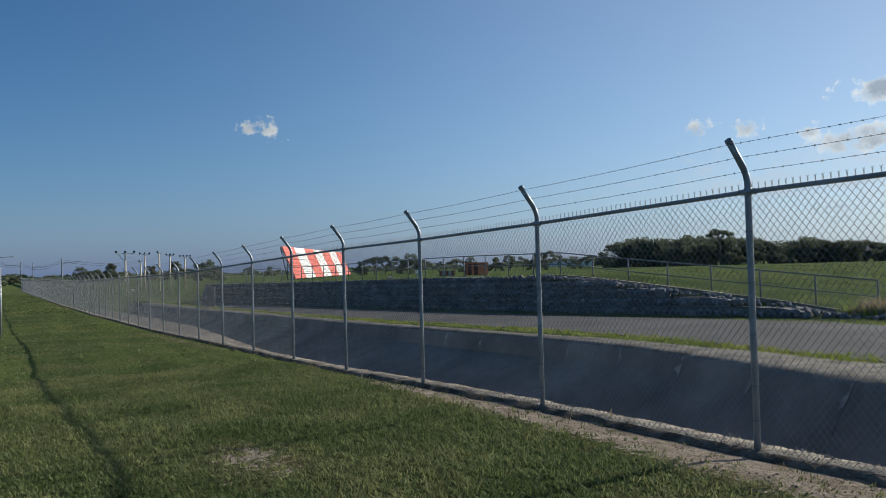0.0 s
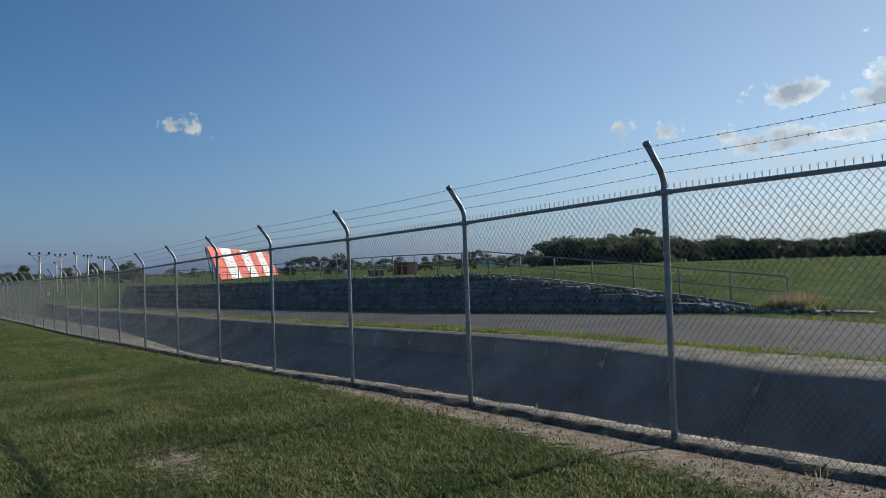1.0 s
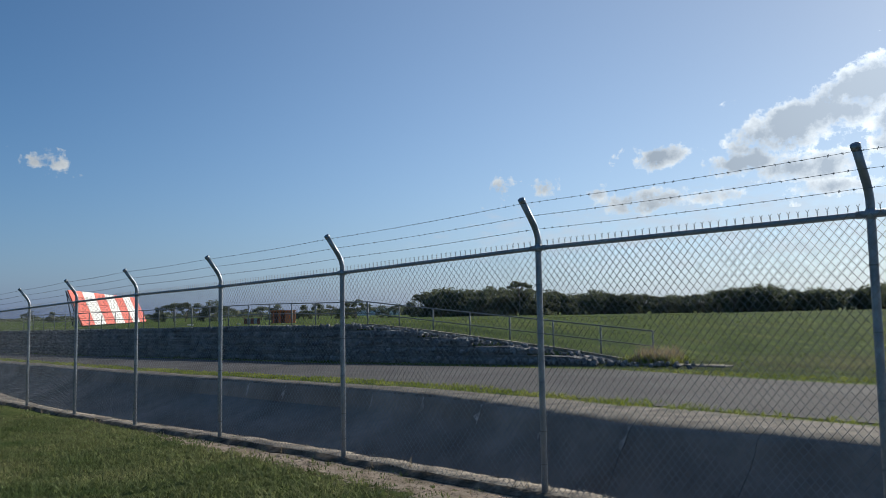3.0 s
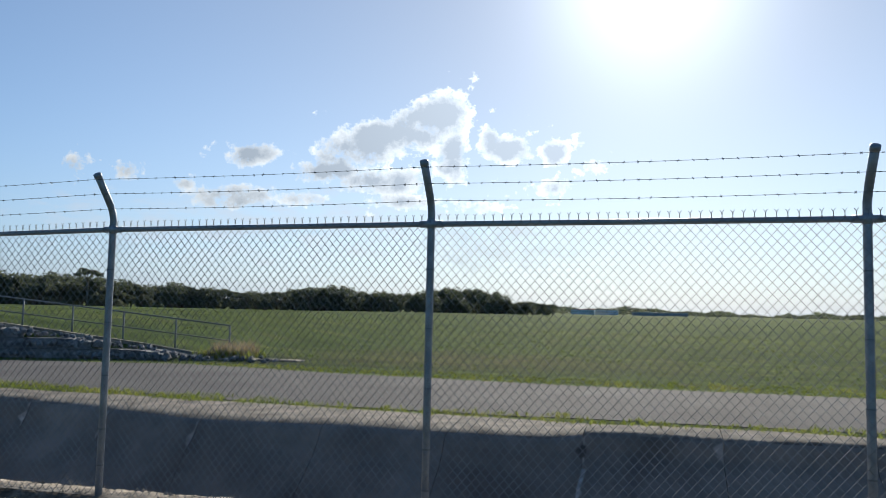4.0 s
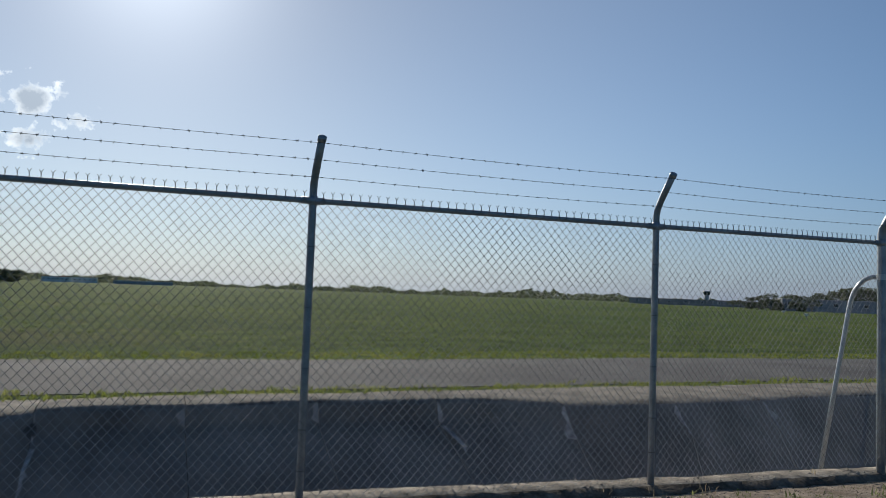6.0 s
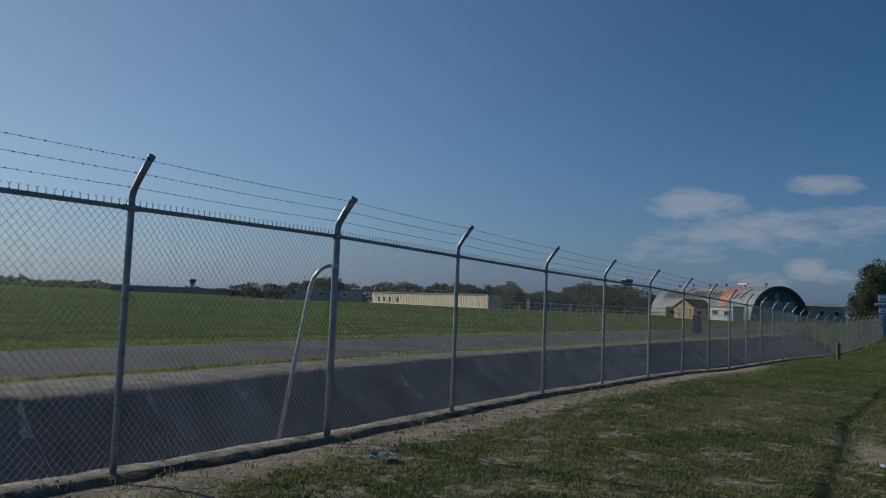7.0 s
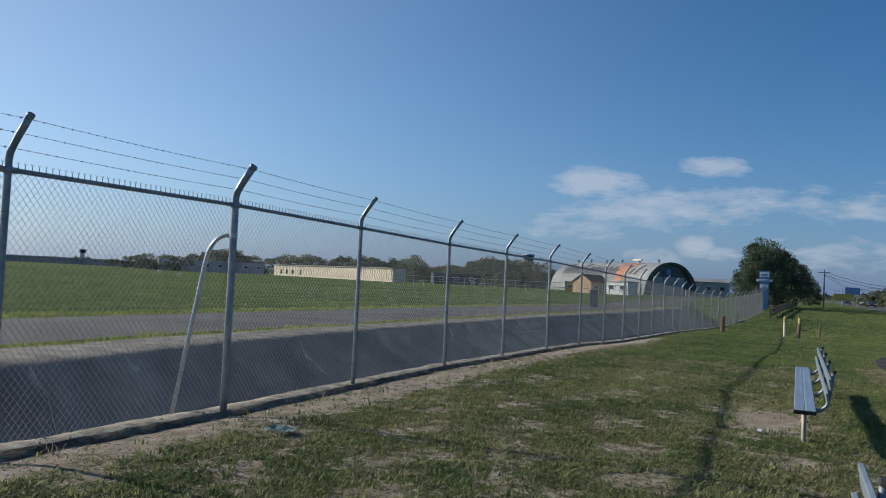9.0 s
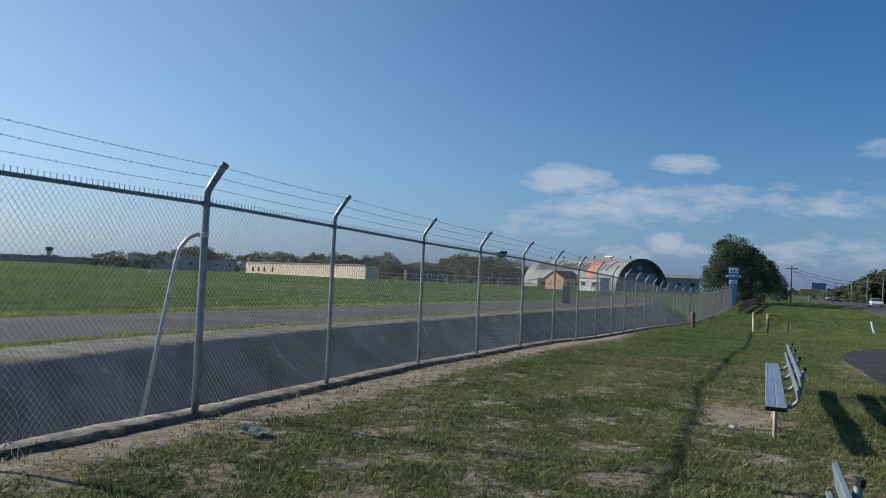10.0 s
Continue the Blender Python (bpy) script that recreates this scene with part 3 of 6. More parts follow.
POST_X = [-15.0 - 3.1 * k for k in range(48, 0, -1)] + POSTS + [27.65 + 3.15 * k for k in range(1, 23)]
POST_X = [x for x in POST_X if x < 97.5]
PITCH, TALL = 0.0698, 0.080      # a mesh diamond's width and height
COLS, ROWS = 43, 28
WIDTH = COLS * PITCH


def woven_mesh():
    """Zigzag wires hooked into one another, twisted to barbs along the top; top rail at z 0."""
    segs, half = [], PITCH / 2
    for c in range(COLS * 2):
        x0 = (c + 0.5) * half
        pts = []
        for k in range(ROWS * 2 + 1):
            side = 1 if (k + c) % 2 else -1
            pts.append((x0 + side * (half / 2 + 0.0008), 0.0018 * side * (-1) ** c, 0.012 - k * TALL / 2))
        segs += list(zip(pts, pts[1:]))
        if c % 2 == 0:
            base = x0 - half / 2
            segs += [((base - 0.003, 0.003, 0.01), (base + 0.003, 0.003, 0.048)), ((base + 0.003, -0.003, 0.01), (base - 0.003, -0.003, 0.048)),
                     ((base + 0.003, 0.003, 0.046), (base - 0.014, 0.002, 0.07)), ((base - 0.003, -0.003, 0.046), (base + 0.013, -0.002, 0.072))]
    v, f = prisms(segs, 0.0022)
    return mesh_of("chain_mesh", v, f, MESHWIRE, True)


def straight_mesh():
    """The same lattice as crossed straight wires, for bays farther off."""
    segs, tall = [], ROWS * TALL
    run = tall * PITCH / TALL
    k = -int(run / PITCH) - 1
    while k * PITCH < WIDTH + run:
        for sign in (1, -1):
            a = k * PITCH if sign > 0 else k * PITCH
            x0, z0, x1, z1 = (a, -tall, a + run, 0.0) if sign > 0 else (a, 0.0, a + run, -tall)
            lo, hi = max(0.0, (0 - x0) / run), min(1.0, (WIDTH - x0) / run)
            if hi > lo:
                segs.append(((x0 + (x1 - x0) * lo, 0.001 * sign, z0 + (z1 - z0) * lo), (x0 + (x1 - x0) * hi, 0.001 * sign, z0 + (z1 - z0) * hi)))
        k += 1
    for c in range(COLS):
        segs.append((((c + 0.5) * PITCH, 0, 0), ((c + 0.5) * PITCH, 0, 0.07)))
    v, f = prisms(segs, 0.0022)
    return mesh_of("chain_mesh", v, f, MESHWIRE, True)


def strand(barbs):
    """Three metres of barbed wire along x."""
    pts = [(3.0 * k / 12, 0, -0.012 * math.sin(math.pi * k / 12)) for k in range(13)]
    segs = list(zip(pts, pts[1:]))
    v, f = prisms(segs, 0.0019)
    if barbs:
        rng = random.Random(4)
        more = []
        for k in range(32):
            x = 0.05 + k * 0.0925 + rng.uniform(-0.008, 0.008)
            z = -0.012 * math.sin(math.pi * x / 3)
            for _ in range(2):
                a = rng.uniform(0, 6.28)
                d = Vector((0.006 * rng.choice((-1, 1)), 0.010 * math.cos(a), 0.010 * math.sin(a)))
                more.append((Vector((x, 0, z)) - d, Vector((x, 0, z)) + d))
            more.append(((x - 0.008, 0, z), (x + 0.008, 0, z)))
        v2, f2 = prisms(more[0::3] + more[1::3], 0.002)
        v3, f3 = prisms(more[2::3], 0.0032)
        n, n2 = len(v), len(v) + len(v2)
        v, f = v + v2 + v3, f + [tuple(i + n for i in q) for q in f2] + [tuple(i + n2 for i in q) for q in f3]
    return mesh_of("barbed_wire", v, f, WIRE)


ARM = [(0, 0.0), (0, 0.085), (-0.014, 0.14), (-0.05, 0.205), (-0.105, 0.28), (-0.232, 0.442)]


def post_mesh(radius):
    bm = bmesh.new()
    tube(bm, [(0, 0, -2.6), (0, 0, -1.2), *[(0, y, z) for y, z in ARM]], radius, 12)
    return bm_mesh("post", bm, STEEL, True)


def cap_mesh(radius):
    bm = bmesh.new()
    way = Vector((0, -0.127, 0.162)).normalized()
    end = Vector((0, -0.232, 0.442))
    tube(bm, [end - way * 0.03, end + way * 0.004, end + way * 0.01], [radius * 1.12, radius * 1.12, radius * 0.7], 12)
    return bm_mesh("cap", bm, STEEL, True)


def collar_mesh(radius):
    bm = bmesh.new()
    tube(bm, [(0, 0, -0.035), (0, 0, 0.035)], radius * 1.16, 12)
    tube(bm, [(-0.09, 0, 0), (0.09, 0, 0)], 0.0265, 10)
    return bm_mesh("rail_fitting", bm, STEEL, True)


def rail_mesh():
    bm = bmesh.new()
    tube(bm, [(0, 0, 0), (1, 0, 0)], 0.0215, 10)
    return bm_mesh("top_rail", bm, STEEL, True)


def tie_mesh():
    bm = bmesh.new()
    tube(bm, [(0, 0, 0), (0, 0, 0.008)], 0.034, 8)
    return bm_mesh("tie_wire", bm, WIRE)


def build_fence():
    fence = thing("security_fence", "grey steel chain-link security fence topped with barbed wire", "fence")
    woven, straight, barbed, plain = woven_mesh(), straight_mesh(), strand(True), strand(False)
    post, big = post_mesh(0.0295), post_mesh(0.041)
    cap, bigcap, collar, bigcollar, rail, ties = cap_mesh(0.0295), cap_mesh(0.041), collar_mesh(0.0295), collar_mesh(0.041), rail_mesh(), tie_mesh()
    for i, x in enumerate(POST_X):
        y, z = float(fence_line(x)), rail_z(x)
        strong = abs(x - 8.9) < 0.01
        p = part("post", big if strong else post, None, fence)
        p.location = (x, y, z)
        if -45 < x < 45:
            c = part("cap", bigcap if strong else cap, None, p)
            f = part("rail_fitting", bigcollar if strong else collar, None, p)
            if -16 < x < 25:
                for up in (-0.35, -0.8, -1.25, -1.7, -2.0):
                    part("tie_wire", ties, None, p).location = (0, 0, up)
        if i + 1 == len(POST_X):
            break
        x2 = POST_X[i + 1]
        y2, z2 = float(fence_line(x2)), rail_z(x2)
        span = Vector((x2 - x, y2 - y, z2 - z))
        slope, yaw = math.atan2(span.z, math.hypot(span.x, span.y)), math.atan2(span.y, span.x)
        base = Matrix.Translation((x, y, z)) @ Matrix.Rotation(yaw, 4, "Z") @ Matrix.Rotation(-slope, 4, "Y")
        r = part("top_rail", rail, None, fence)
        r.matrix_basis = base @ Matrix.Diagonal((span.length, 1, 1, 1))
        near = -16 < x < 19
        m = part("mesh_panel", woven if near else straight, None, fence)
        m.matrix_basis = base @ Matrix.Translation((0, -0.03, 0)) @ Matrix.Diagonal((span.length / WIDTH, 1, 1, 1))
        for dy, dz in ((-0.2, 0.4), (-0.115, 0.29), (-0.033, 0.172)):
            w = part("barbed_wire", barbed if -46 < x < 46 else plain, None, fence)
            w.matrix_basis = base @ Matrix.Translation((0, dy - 0.03, dz)) @ Matrix.Diagonal((span.length / 3, 1, 1, 1))
    # back brace at the straining post
    bm = bmesh.new()
    pts = [Vector((8.56, 6.36, -0.12))]
    a, b, c = Vector((8.56, 6.36, -0.12)), Vector((8.80, 6.17, 1.86)), Vector((8.9, 5.965, 1.92))
    pts = [a, a.lerp(b, 0.45), a.lerp(b, 0.86)]
    for k in range(1, 7):
        t = k / 6
        p0, p2 = a.lerp(b, 0.86), c
        p1 = b + Vector((0.0, -0.01, 0.06))
        pts.append(p0 * (1 - t) ** 2 + p1 * 2 * t * (1 - t) + p2 * t * t)
    tube(bm, pts, 0.024, 10)
    brace = part("brace", bm, STEEL_PALE, fence, "bent galvanised pipe brace", True)
    bm = bmesh.new()
    tube(bm, [(8.9, 5.925, 1.885), (8.9, 5.925, 1.945)], 0.047, 12)
    box(bm, 8.9, 5.98, 1.915, 0.03, 0.05, 0.05, 0.004)
    part("brace_clamp", bm, STEEL_PALE, fence)
    return fence


build_fence()


def build_kerb():
    """The uneven concrete strip along the fence's foot."""
    xs = lines((-160, -30, 3.0), (-30, -14, 0.25), (-14, 22, 0.07), (22, 45, 0.3), (45, 97, 3.0))
    verts, faces = [], []
    for x in xs:
        y, z = float(fence_line(x)), float(near_z(x))
        e = 0.05 * noise.noise((x * 1.7, 0, 0)) + 0.045 * noise.noise((x * 5, 3, 0))
        g = 0.03 * noise.noise((x * 0.8, 7, 0)) + 0.03 * noise.noise((x * 7, 9, 0))
        d = 0.012 * noise.noise((x * 2, 4, 2)) + 0.006 * noise.noise((x * 9, 4, 7))
        verts += [(x, y - 0.14 + e * 1.4, z - 0.4), (x, y - 0.12 + e * 1.4, z - 0.05 + d * 1.5), (x, y - 0.03 + e * 0.8, z + d), (x, y + 0.1, z + 0.014 + d), (x, y + 0.22 + g, z + 0.004 + d), (x, y + 0.265 + g, z - 0.03), (x, y + 0.29 + g, z - 0.2)]
    n = 7
    for i in range(len(xs) - 1):
        faces += [(i * n + k, (i + 1) * n + k, (i + 1) * n + k + 1, i * n + k + 1) for k in range(n - 1)]
    kerb = mesh_of("kerb", verts, faces, CONCRETE, True)
    # the side towards the lawn: soil brown, with its shade painted into the colour
    kerb.materials.append(SHADED_EARTH)
    for i, p in enumerate(kerb.polygons):
        if i % (n - 1) < 2:
            p.material_index = 1
    kerb.set_sharp_from_angle(angle=radians(35))
    tagged(new("kerb", kerb), "uneven pale concrete strip under the fence", "kerb", kind="structure")


build_kerb()


# ---- the drain ----
def build_channel():
    channel = tagged(thing("drain_channel", "deep open drain lined with dark stained concrete slabs", "drain"), kind="structure")
    # slab profile: y and depth below the bank, from the near bank to the far one
    prof = [(6.1, -0.05), (6.25, -0.09), (6.45, -0.22), (7.35, -1.38), (8.35, -1.45), (9.2, -0.92), (9.9, -0.43), (10.05, -0.27), (10.14, -0.12), (10.22, -0.04), (10.5, 0.01), (11.42, 0.03)]
    def point(x, y, d):
        """A point of the lining; between two joints the far shoulder is set back."""
        if 9.8 < y < 11:
            narrow = float(step(0.2, 1.0, x) * (1 - step(6.0, 8.2, x)))
            y, d = y + 0.78 * narrow * (11.15 - y) / 1.2, d * (1 - 0.25 * narrow)
        if 9.8 < y < 11.3:
            # the shoulder wanders along the drain
            y += float(np.interp(x, [-60, -26, -18, -12, -8, -4.5, -2.5, 6.5, 9.2, 11, 13, 16, 22, 34, 60], [0.3, 0.65, 0.85, 0.8, 0.45, -0.3, 0, 0, -0.45, -0.35, -0.1, 0, 0.35, 0.35, 0])) * (11.4 - y) / 1.4
        if 6.2 < y < 8.35:
            # a strip of washed earth widens the near bank towards the west
            y += 1.5 * (1 - float(step(-36, -13, x))) * (8.35 - y) / 2.1
        t = float(step(6.3, 10, y))
        return x, y + float(fence_line(x) - FENCE_Y) * (1 - float(step(6, 10, y))), float(near_z(x)) * (1 - t) + float(far_z(x)) * t + d

    width, gap = 1.74, 0.009
    x = 0.74 - width * 38
    while x < 84:
        verts = []
        for i, dx in enumerate((gap / 2, width / 4, width / 2, width * 3 / 4, width - gap / 2)):
            for y, d in prof:
                px, yy, z = point(x + dx, y, d)
                w = 0.02 * noise.noise(((x + dx) * 0.7, y, 1)) if y > 9 else 0
                far = 0.10 * noise.noise(((x + dx) * 0.35, 40, 1)) if y > 11 else 0
                verts.append((px, yy + far, z + w))
        n, faces = len(prof), []
        for i in range(4):
            faces += [(i * n + j, (i + 1) * n + j, (i + 1) * n + j + 1, i * n + j + 1) for j in range(n - 1)]
        under = len(verts)
        verts += [(a, b, c - 0.12) for a, b, c in verts]
        for i in (0, 4):
            faces += [(i * n + j, i * n + j + 1, under + i * n + j + 1, under + i * n + j) for j in range(n - 1)]
        me = mesh_of("slab", verts, faces, CHANNEL)
        me.materials.append(LIP)
        for k, p in enumerate(me.polygons):
            # earth has washed over the flat top of the far bank
            if (k < 4 * (n - 1) and k % (n - 1) >= 9) or (p.center.y < 7.6 and p.center.x < -9 and p.normal.z > 0.95):
                p.material_index = 1
        smooth(me)
        me.set_sharp_from_angle(angle=radians(50))
        part("slab", me, None, channel)
        x += width
    # dark filler below the joints
    bm = bmesh.new()
    xs = lines((-66, 86, 0.435))
    n = len(prof)
    v = []
    for q in xs:
        for y, d in prof:
            v.append(bm.verts.new(Vector(point(q, y, d)) - Vector((0, 0, 0.1))))
    for i in range(len(xs) - 1):
        for j in range(n - 1):
            bm.faces.new((v[i * n + j], v[(i + 1) * n + j], v[(i + 1) * n + j + 1], v[i * n + j + 1]))
    part("joint_filler", bm, JOINT, channel)
    # pale mortar smeared beside some joints
    rng = random.Random(11)
    for q in [0.74 + 1.74 * k for k in range(-10, 20) if 0 <= k < 4 or rng.random() < 0.6]:
        side = rng.choice((-1, 1))
        w, low = rng.uniform(0.05, 0.12), rng.uniform(9.35, 9.95) if -3 < q < 8 or 14 < q < 17 else rng.uniform(9.9, 9.98)
        rows, verts = 18, []
        for i in range(rows):
            y = 10.2 + (low - 10.2) * i / (rows - 1)
            d = float(np.interp(y, [p[0] for p in prof], [p[1] for p in prof]))
            ww = w * math.sin(math.pi * (i + 1) / (rows + 1)) * max(0.12, 1 + 1.7 * noise.noise((q * 3, y * 12, side)))
            for xx in (q + side * 0.005, q + side * (0.005 + ww)):
                px, py, pz = point(xx, y, d)
                verts.append((px, py - 0.007, pz + 0.011 + 0.02 * noise.noise((xx * 0.7, y, 1))))
        faces = [(2 * i, 2 * i + 1, 2 * i + 3, 2 * i + 2) for i in range(rows - 1)]
        part("mortar_smear", mesh_of("mortar_smear", verts, faces, MORTAR), None, channel)


build_channel()


# ---- the rock wall ----
def rock_mesh(seed, size):
    rng = random.Random(seed)
    bm = bmesh.new()
    bmesh.ops.create_icosphere(bm, subdivisions=1, radius=0.5)
    for v in bm.verts:
        v.co *= rng.uniform(0.72, 1.15)
        v.co.x *= size[0]
        v.co.y *= size[1]
        v.co.z *= size[2]
    return bm_mesh("rock", bm, ROCK)


def build_wall():
    wall = thing("gabion_wall", "stepped retaining wall of dark rock in wire baskets", "retaining wall", kind="structure")
    rng = random.Random(7)
    shapes = [rock_mesh(s, (rng.uniform(0.85, 1.25), rng.uniform(0.7, 1.0), rng.uniform(0.6, 0.85))) for s in range(14)]
    # basket core behind the rocks, course by course
    tier = 0.3
    for level in range(6):
        verts, faces = [], []
        xs = [x for x in lines((-62, -8.8, 0.8)) if float(wall_top(x)) > float(far_z(x)) + level * tier + 0.08]
        if len(xs) < 2:
            continue
        for x in xs:
            foot, base, top = float(wall_foot(x)) + level * 0.09, float(far_z(x)), float(wall_top(x))
            z0, z1 = base + level * tier - 0.06, min(base + (level + 1) * tier - 0.03, top)
            verts += [(x, foot + 0.1, z0), (x, foot + 0.1, z1), (x, foot + 1.2, z1)]
        for i in range(len(xs) - 1):
            faces += [(3 * i + k, 3 * i + 3 + k, 3 * i + 4 + k, 3 * i + 1 + k) for k in range(2)]
        part("basket_core", mesh_of("basket_core", verts, faces, ROCK), None, wall)
    single, joined_v, joined_f = 0, [], []

    def put(x, y, z, s):
        nonlocal single
        me = rng.choice(shapes)
        m = Matrix.LocRotScale((x, y, z), Euler((rng.uniform(0, 6.28), rng.uniform(-0.4, 0.4), rng.uniform(0, 6.28))), (s, s, s))
        if x > -24 and single < 290 and rng.random() < 0.5:
            part("rock", me, None, wall).matrix_basis = m
            single += 1
        else:
            n = len(joined_v)
            joined_v.extend((m @ v.co)[:] for v in me.vertices)
            joined_f.extend(tuple(n + i for i in p.vertices) for p in me.polygons)
    x = -61.0
    while x < -9.2:
        base, top = float(far_z(x)), float(wall_top(x))
        for level in range(6):
            z = base + level * tier + 0.12
            if z > top + 0.02:
                break
            for _ in range(1 if x < -32 else 2):
                put(x + rng.uniform(-0.1, 0.1), float(wall_foot(x)) + level * 0.09 + rng.uniform(0.02, 0.14), z + rng.uniform(-0.06, 0.06), rng.uniform(0.2, 0.32))
        if x > -23.5:
            for _ in range(4):
                put(x + rng.uniform(-0.2, 0.2), float(wall_foot(x)) + 0.3 + rng.uniform(0, 0.55), top + rng.uniform(-0.05, 0.06), rng.uniform(0.11, 0.24))
        x += 0.26
    for _ in range(40):
        q = rng.uniform(-12, -8.6)
        put(q, 19.4 + rng.uniform(-0.1, 1.0), float(far_z(q)) + rng.uniform(0.0, 0.1), rng.uniform(0.12, 0.26))
    rest = part("rock_fill", mesh_of("rock_fill", joined_v, joined_f, ROCK), None, wall)
    tagged(rest, kind="stuff")
    # basket wires: lids between the courses
    bm = bmesh.new()
    for level in range(1, 6):
        pts = [(x, float(wall_foot(x)) + level * 0.09 - 0.03, float(far_z(x)) + level * tier - 0.02) for x in lines((-61, -9.5, 1.0)) if float(wall_top(x)) > float(far_z(x)) + level * tier]
        if len(pts) > 1:
            tube(bm, pts, 0.012, 4)
    part("basket_wire", bm, CAGE, wall)
    # pale kerb along the sloping top
    verts, faces = [], []
    xs = lines((-23.5, -9.0, 0.5))
    for x in xs:
        y, z = float(wall_foot(x)) + 1.15, float(wall_top(x))
        verts += [(x, y, z - 0.1), (x, y, z + 0.07), (x, y + 0.16, z + 0.07), (x, y + 0.16, z - 0.1)]
    for i in range(len(xs) - 1):
        faces += [(4 * i + k, 4 * i + 4 + k, 4 * i + 5 + k, 4 * i + 1 + k) for k in range(3)]
    part("edge_kerb", mesh_of("edge_kerb", verts, faces, CONCRETE), None, wall, "pale concrete edging")


build_wall()


def build_handrail():
    rail = thing("handrail", "galvanised pipe handrail along the top of the rock wall", "handrail")
    xs = [-10.8 - 1.76 * k for k in range(8)] + [-10.8 - 1.76 * 7 - 1.62 * k for k in range(1, 22)]
    tops = []
    post = bmesh.new()
    tube(post, [(0, 0, -0.1), (0, 0, 0.96)], 0.028, 8)
    post = bm_mesh("post", post, DULLSTEEL, True)
    for x in xs:
        y = 21.3 + (x + 10) * 0.095
        z = float(np.interp(x, [-60, -43, -30, -23, -21.3, -10.8], [0.9, 1.03, 1.18, 1.14, 0.96, -0.02]))
        p = part("post", post, None, rail)
        p.location = (x, y, z)
        tops.append(Vector((x, y, z)))
    for name, up in (("top_rail", 0.96), ("mid_rail", 0.5)):
        bm = bmesh.new()
        tube(bm, [p + Vector((0, 0, up)) for p in tops], 0.022 if up > 0.6 else 0.018, 8)
        part(name, bm, DULLSTEEL, rail, shade=True)


build_handrail()
# low concrete sill where the wall runs out
bm = bmesh.new()
for i in range(4):
    x = -10.2 + i * 0.62
    box(bm, x, 20.2 + 0.10 * i, float(height(x, 20.3)) + 0.0, 0.6, 0.5, 0.09, 0.02)
tagged(new("drain_sill", bm_mesh("drain_sill", bm, CONCRETE)), "low pale concrete sill in the grass", "kerb")


# ---- trees ----
def tree(name, seed, tall, spread, mat, clumps, leaves, flat=0.7, trunk_h=0.35, bare_low=True, size=0.09):
    """A tapered trunk, limbs, and a crown of many leaf tufts in uneven clumps; about tall metres high. Returns the thing at the origin."""
    rng = random.Random(seed)
    top = thing(name, "", "tree")
    bm = bmesh.new()
    bend = Vector((rng.uniform(-0.08, 0.08), rng.uniform(-0.08, 0.08), 0)) * tall
    split = Vector((0, 0, tall * trunk_h)) + bend * 0.5
    tube(bm, [(0, 0, -0.3), Vector((0, 0, tall * trunk_h * 0.5)) + bend * 0.2, split, split + Vector((0, 0, tall * 0.3)) + bend], [tall * 0.032, tall * 0.026, tall * 0.02, tall * 0.006], 7)
    centres = []
    for k in range(clumps):
        a = 6.283 * (k + rng.uniform(-0.3, 0.3)) * 0.382
        r = spread * math.sqrt((k + 0.5) / clumps) * rng.uniform(0.75, 1.1)
        low = trunk_h + (0.08 if bare_low else -0.12)
        z = tall * (low + (1 - low) * (1 - (r / (spread * 1.15)) ** 2) * rng.uniform(0.55, 0.97))
        c = Vector((r * math.cos(a), r * math.sin(a), z))
        centres.append(c)
        if k % 2 == 0:
            mid = split.lerp(c, 0.5) + Vector((0, 0, -0.03 * tall))
            tube(bm, [split - Vector((0, 0, tall * 0.08 * rng.random())), mid, c], [tall * 0.012, tall * 0.008, tall * 0.003], 5)
    part("trunk", bm, BARK, top, shade=True)
    verts, faces = [], []
    for c in centres:
        rad = spread * rng.uniform(0.26, 0.42)
        for _ in range(leaves):
            d = Vector((rng.gauss(0, 1), rng.gauss(0, 1), rng.gauss(0, 1))).normalized() * rad * rng.random() ** 0.4
            d.z *= flat
            p = c + d
            p.z = min(p.z, tall)
            s = tall * size * rng.uniform(0.5, 1.1)
            u = Vector((rng.gauss(0, 1), rng.gauss(0, 1), rng.gauss(0, 0.6))).normalized() * s
            v = u.cross(Vector((rng.gauss(0, 1), rng.gauss(0, 1), rng.gauss(0, 1)))).normalized() * s * rng.uniform(0.35, 0.6)
            n = len(verts)
            verts += [p - u * 0.5, p + v * 0.5, p + u * 0.5 + Vector((0, 0, -0.2 * s)), p - v * 0.5]
            faces.append((n, n + 1, n + 2, n + 3))
    part("crown", mesh_of("crown", verts, faces, mat), None, top)
    return top


def place(proto, az, dist, scale, turn=0.0, label="", group="", sink=0.1, wide=1.0):
    x, y = 1.75 - dist * math.sin(radians(az)), 0.2 + dist * math.cos(radians(az))
    z = float(height(x, y)) - sink
    scale *= 1.14
    m = Matrix.LocRotScale((x, y, z), Euler((0, 0, turn)), (scale * wide, scale * wide, scale))
    got = copy_thing(proto, Matrix.LocRotScale((x, y, z), Euler((0, 0, turn)), None))
    got.scale = (scale * wide, scale * wide, scale)
    return tagged(got, label, group=group)


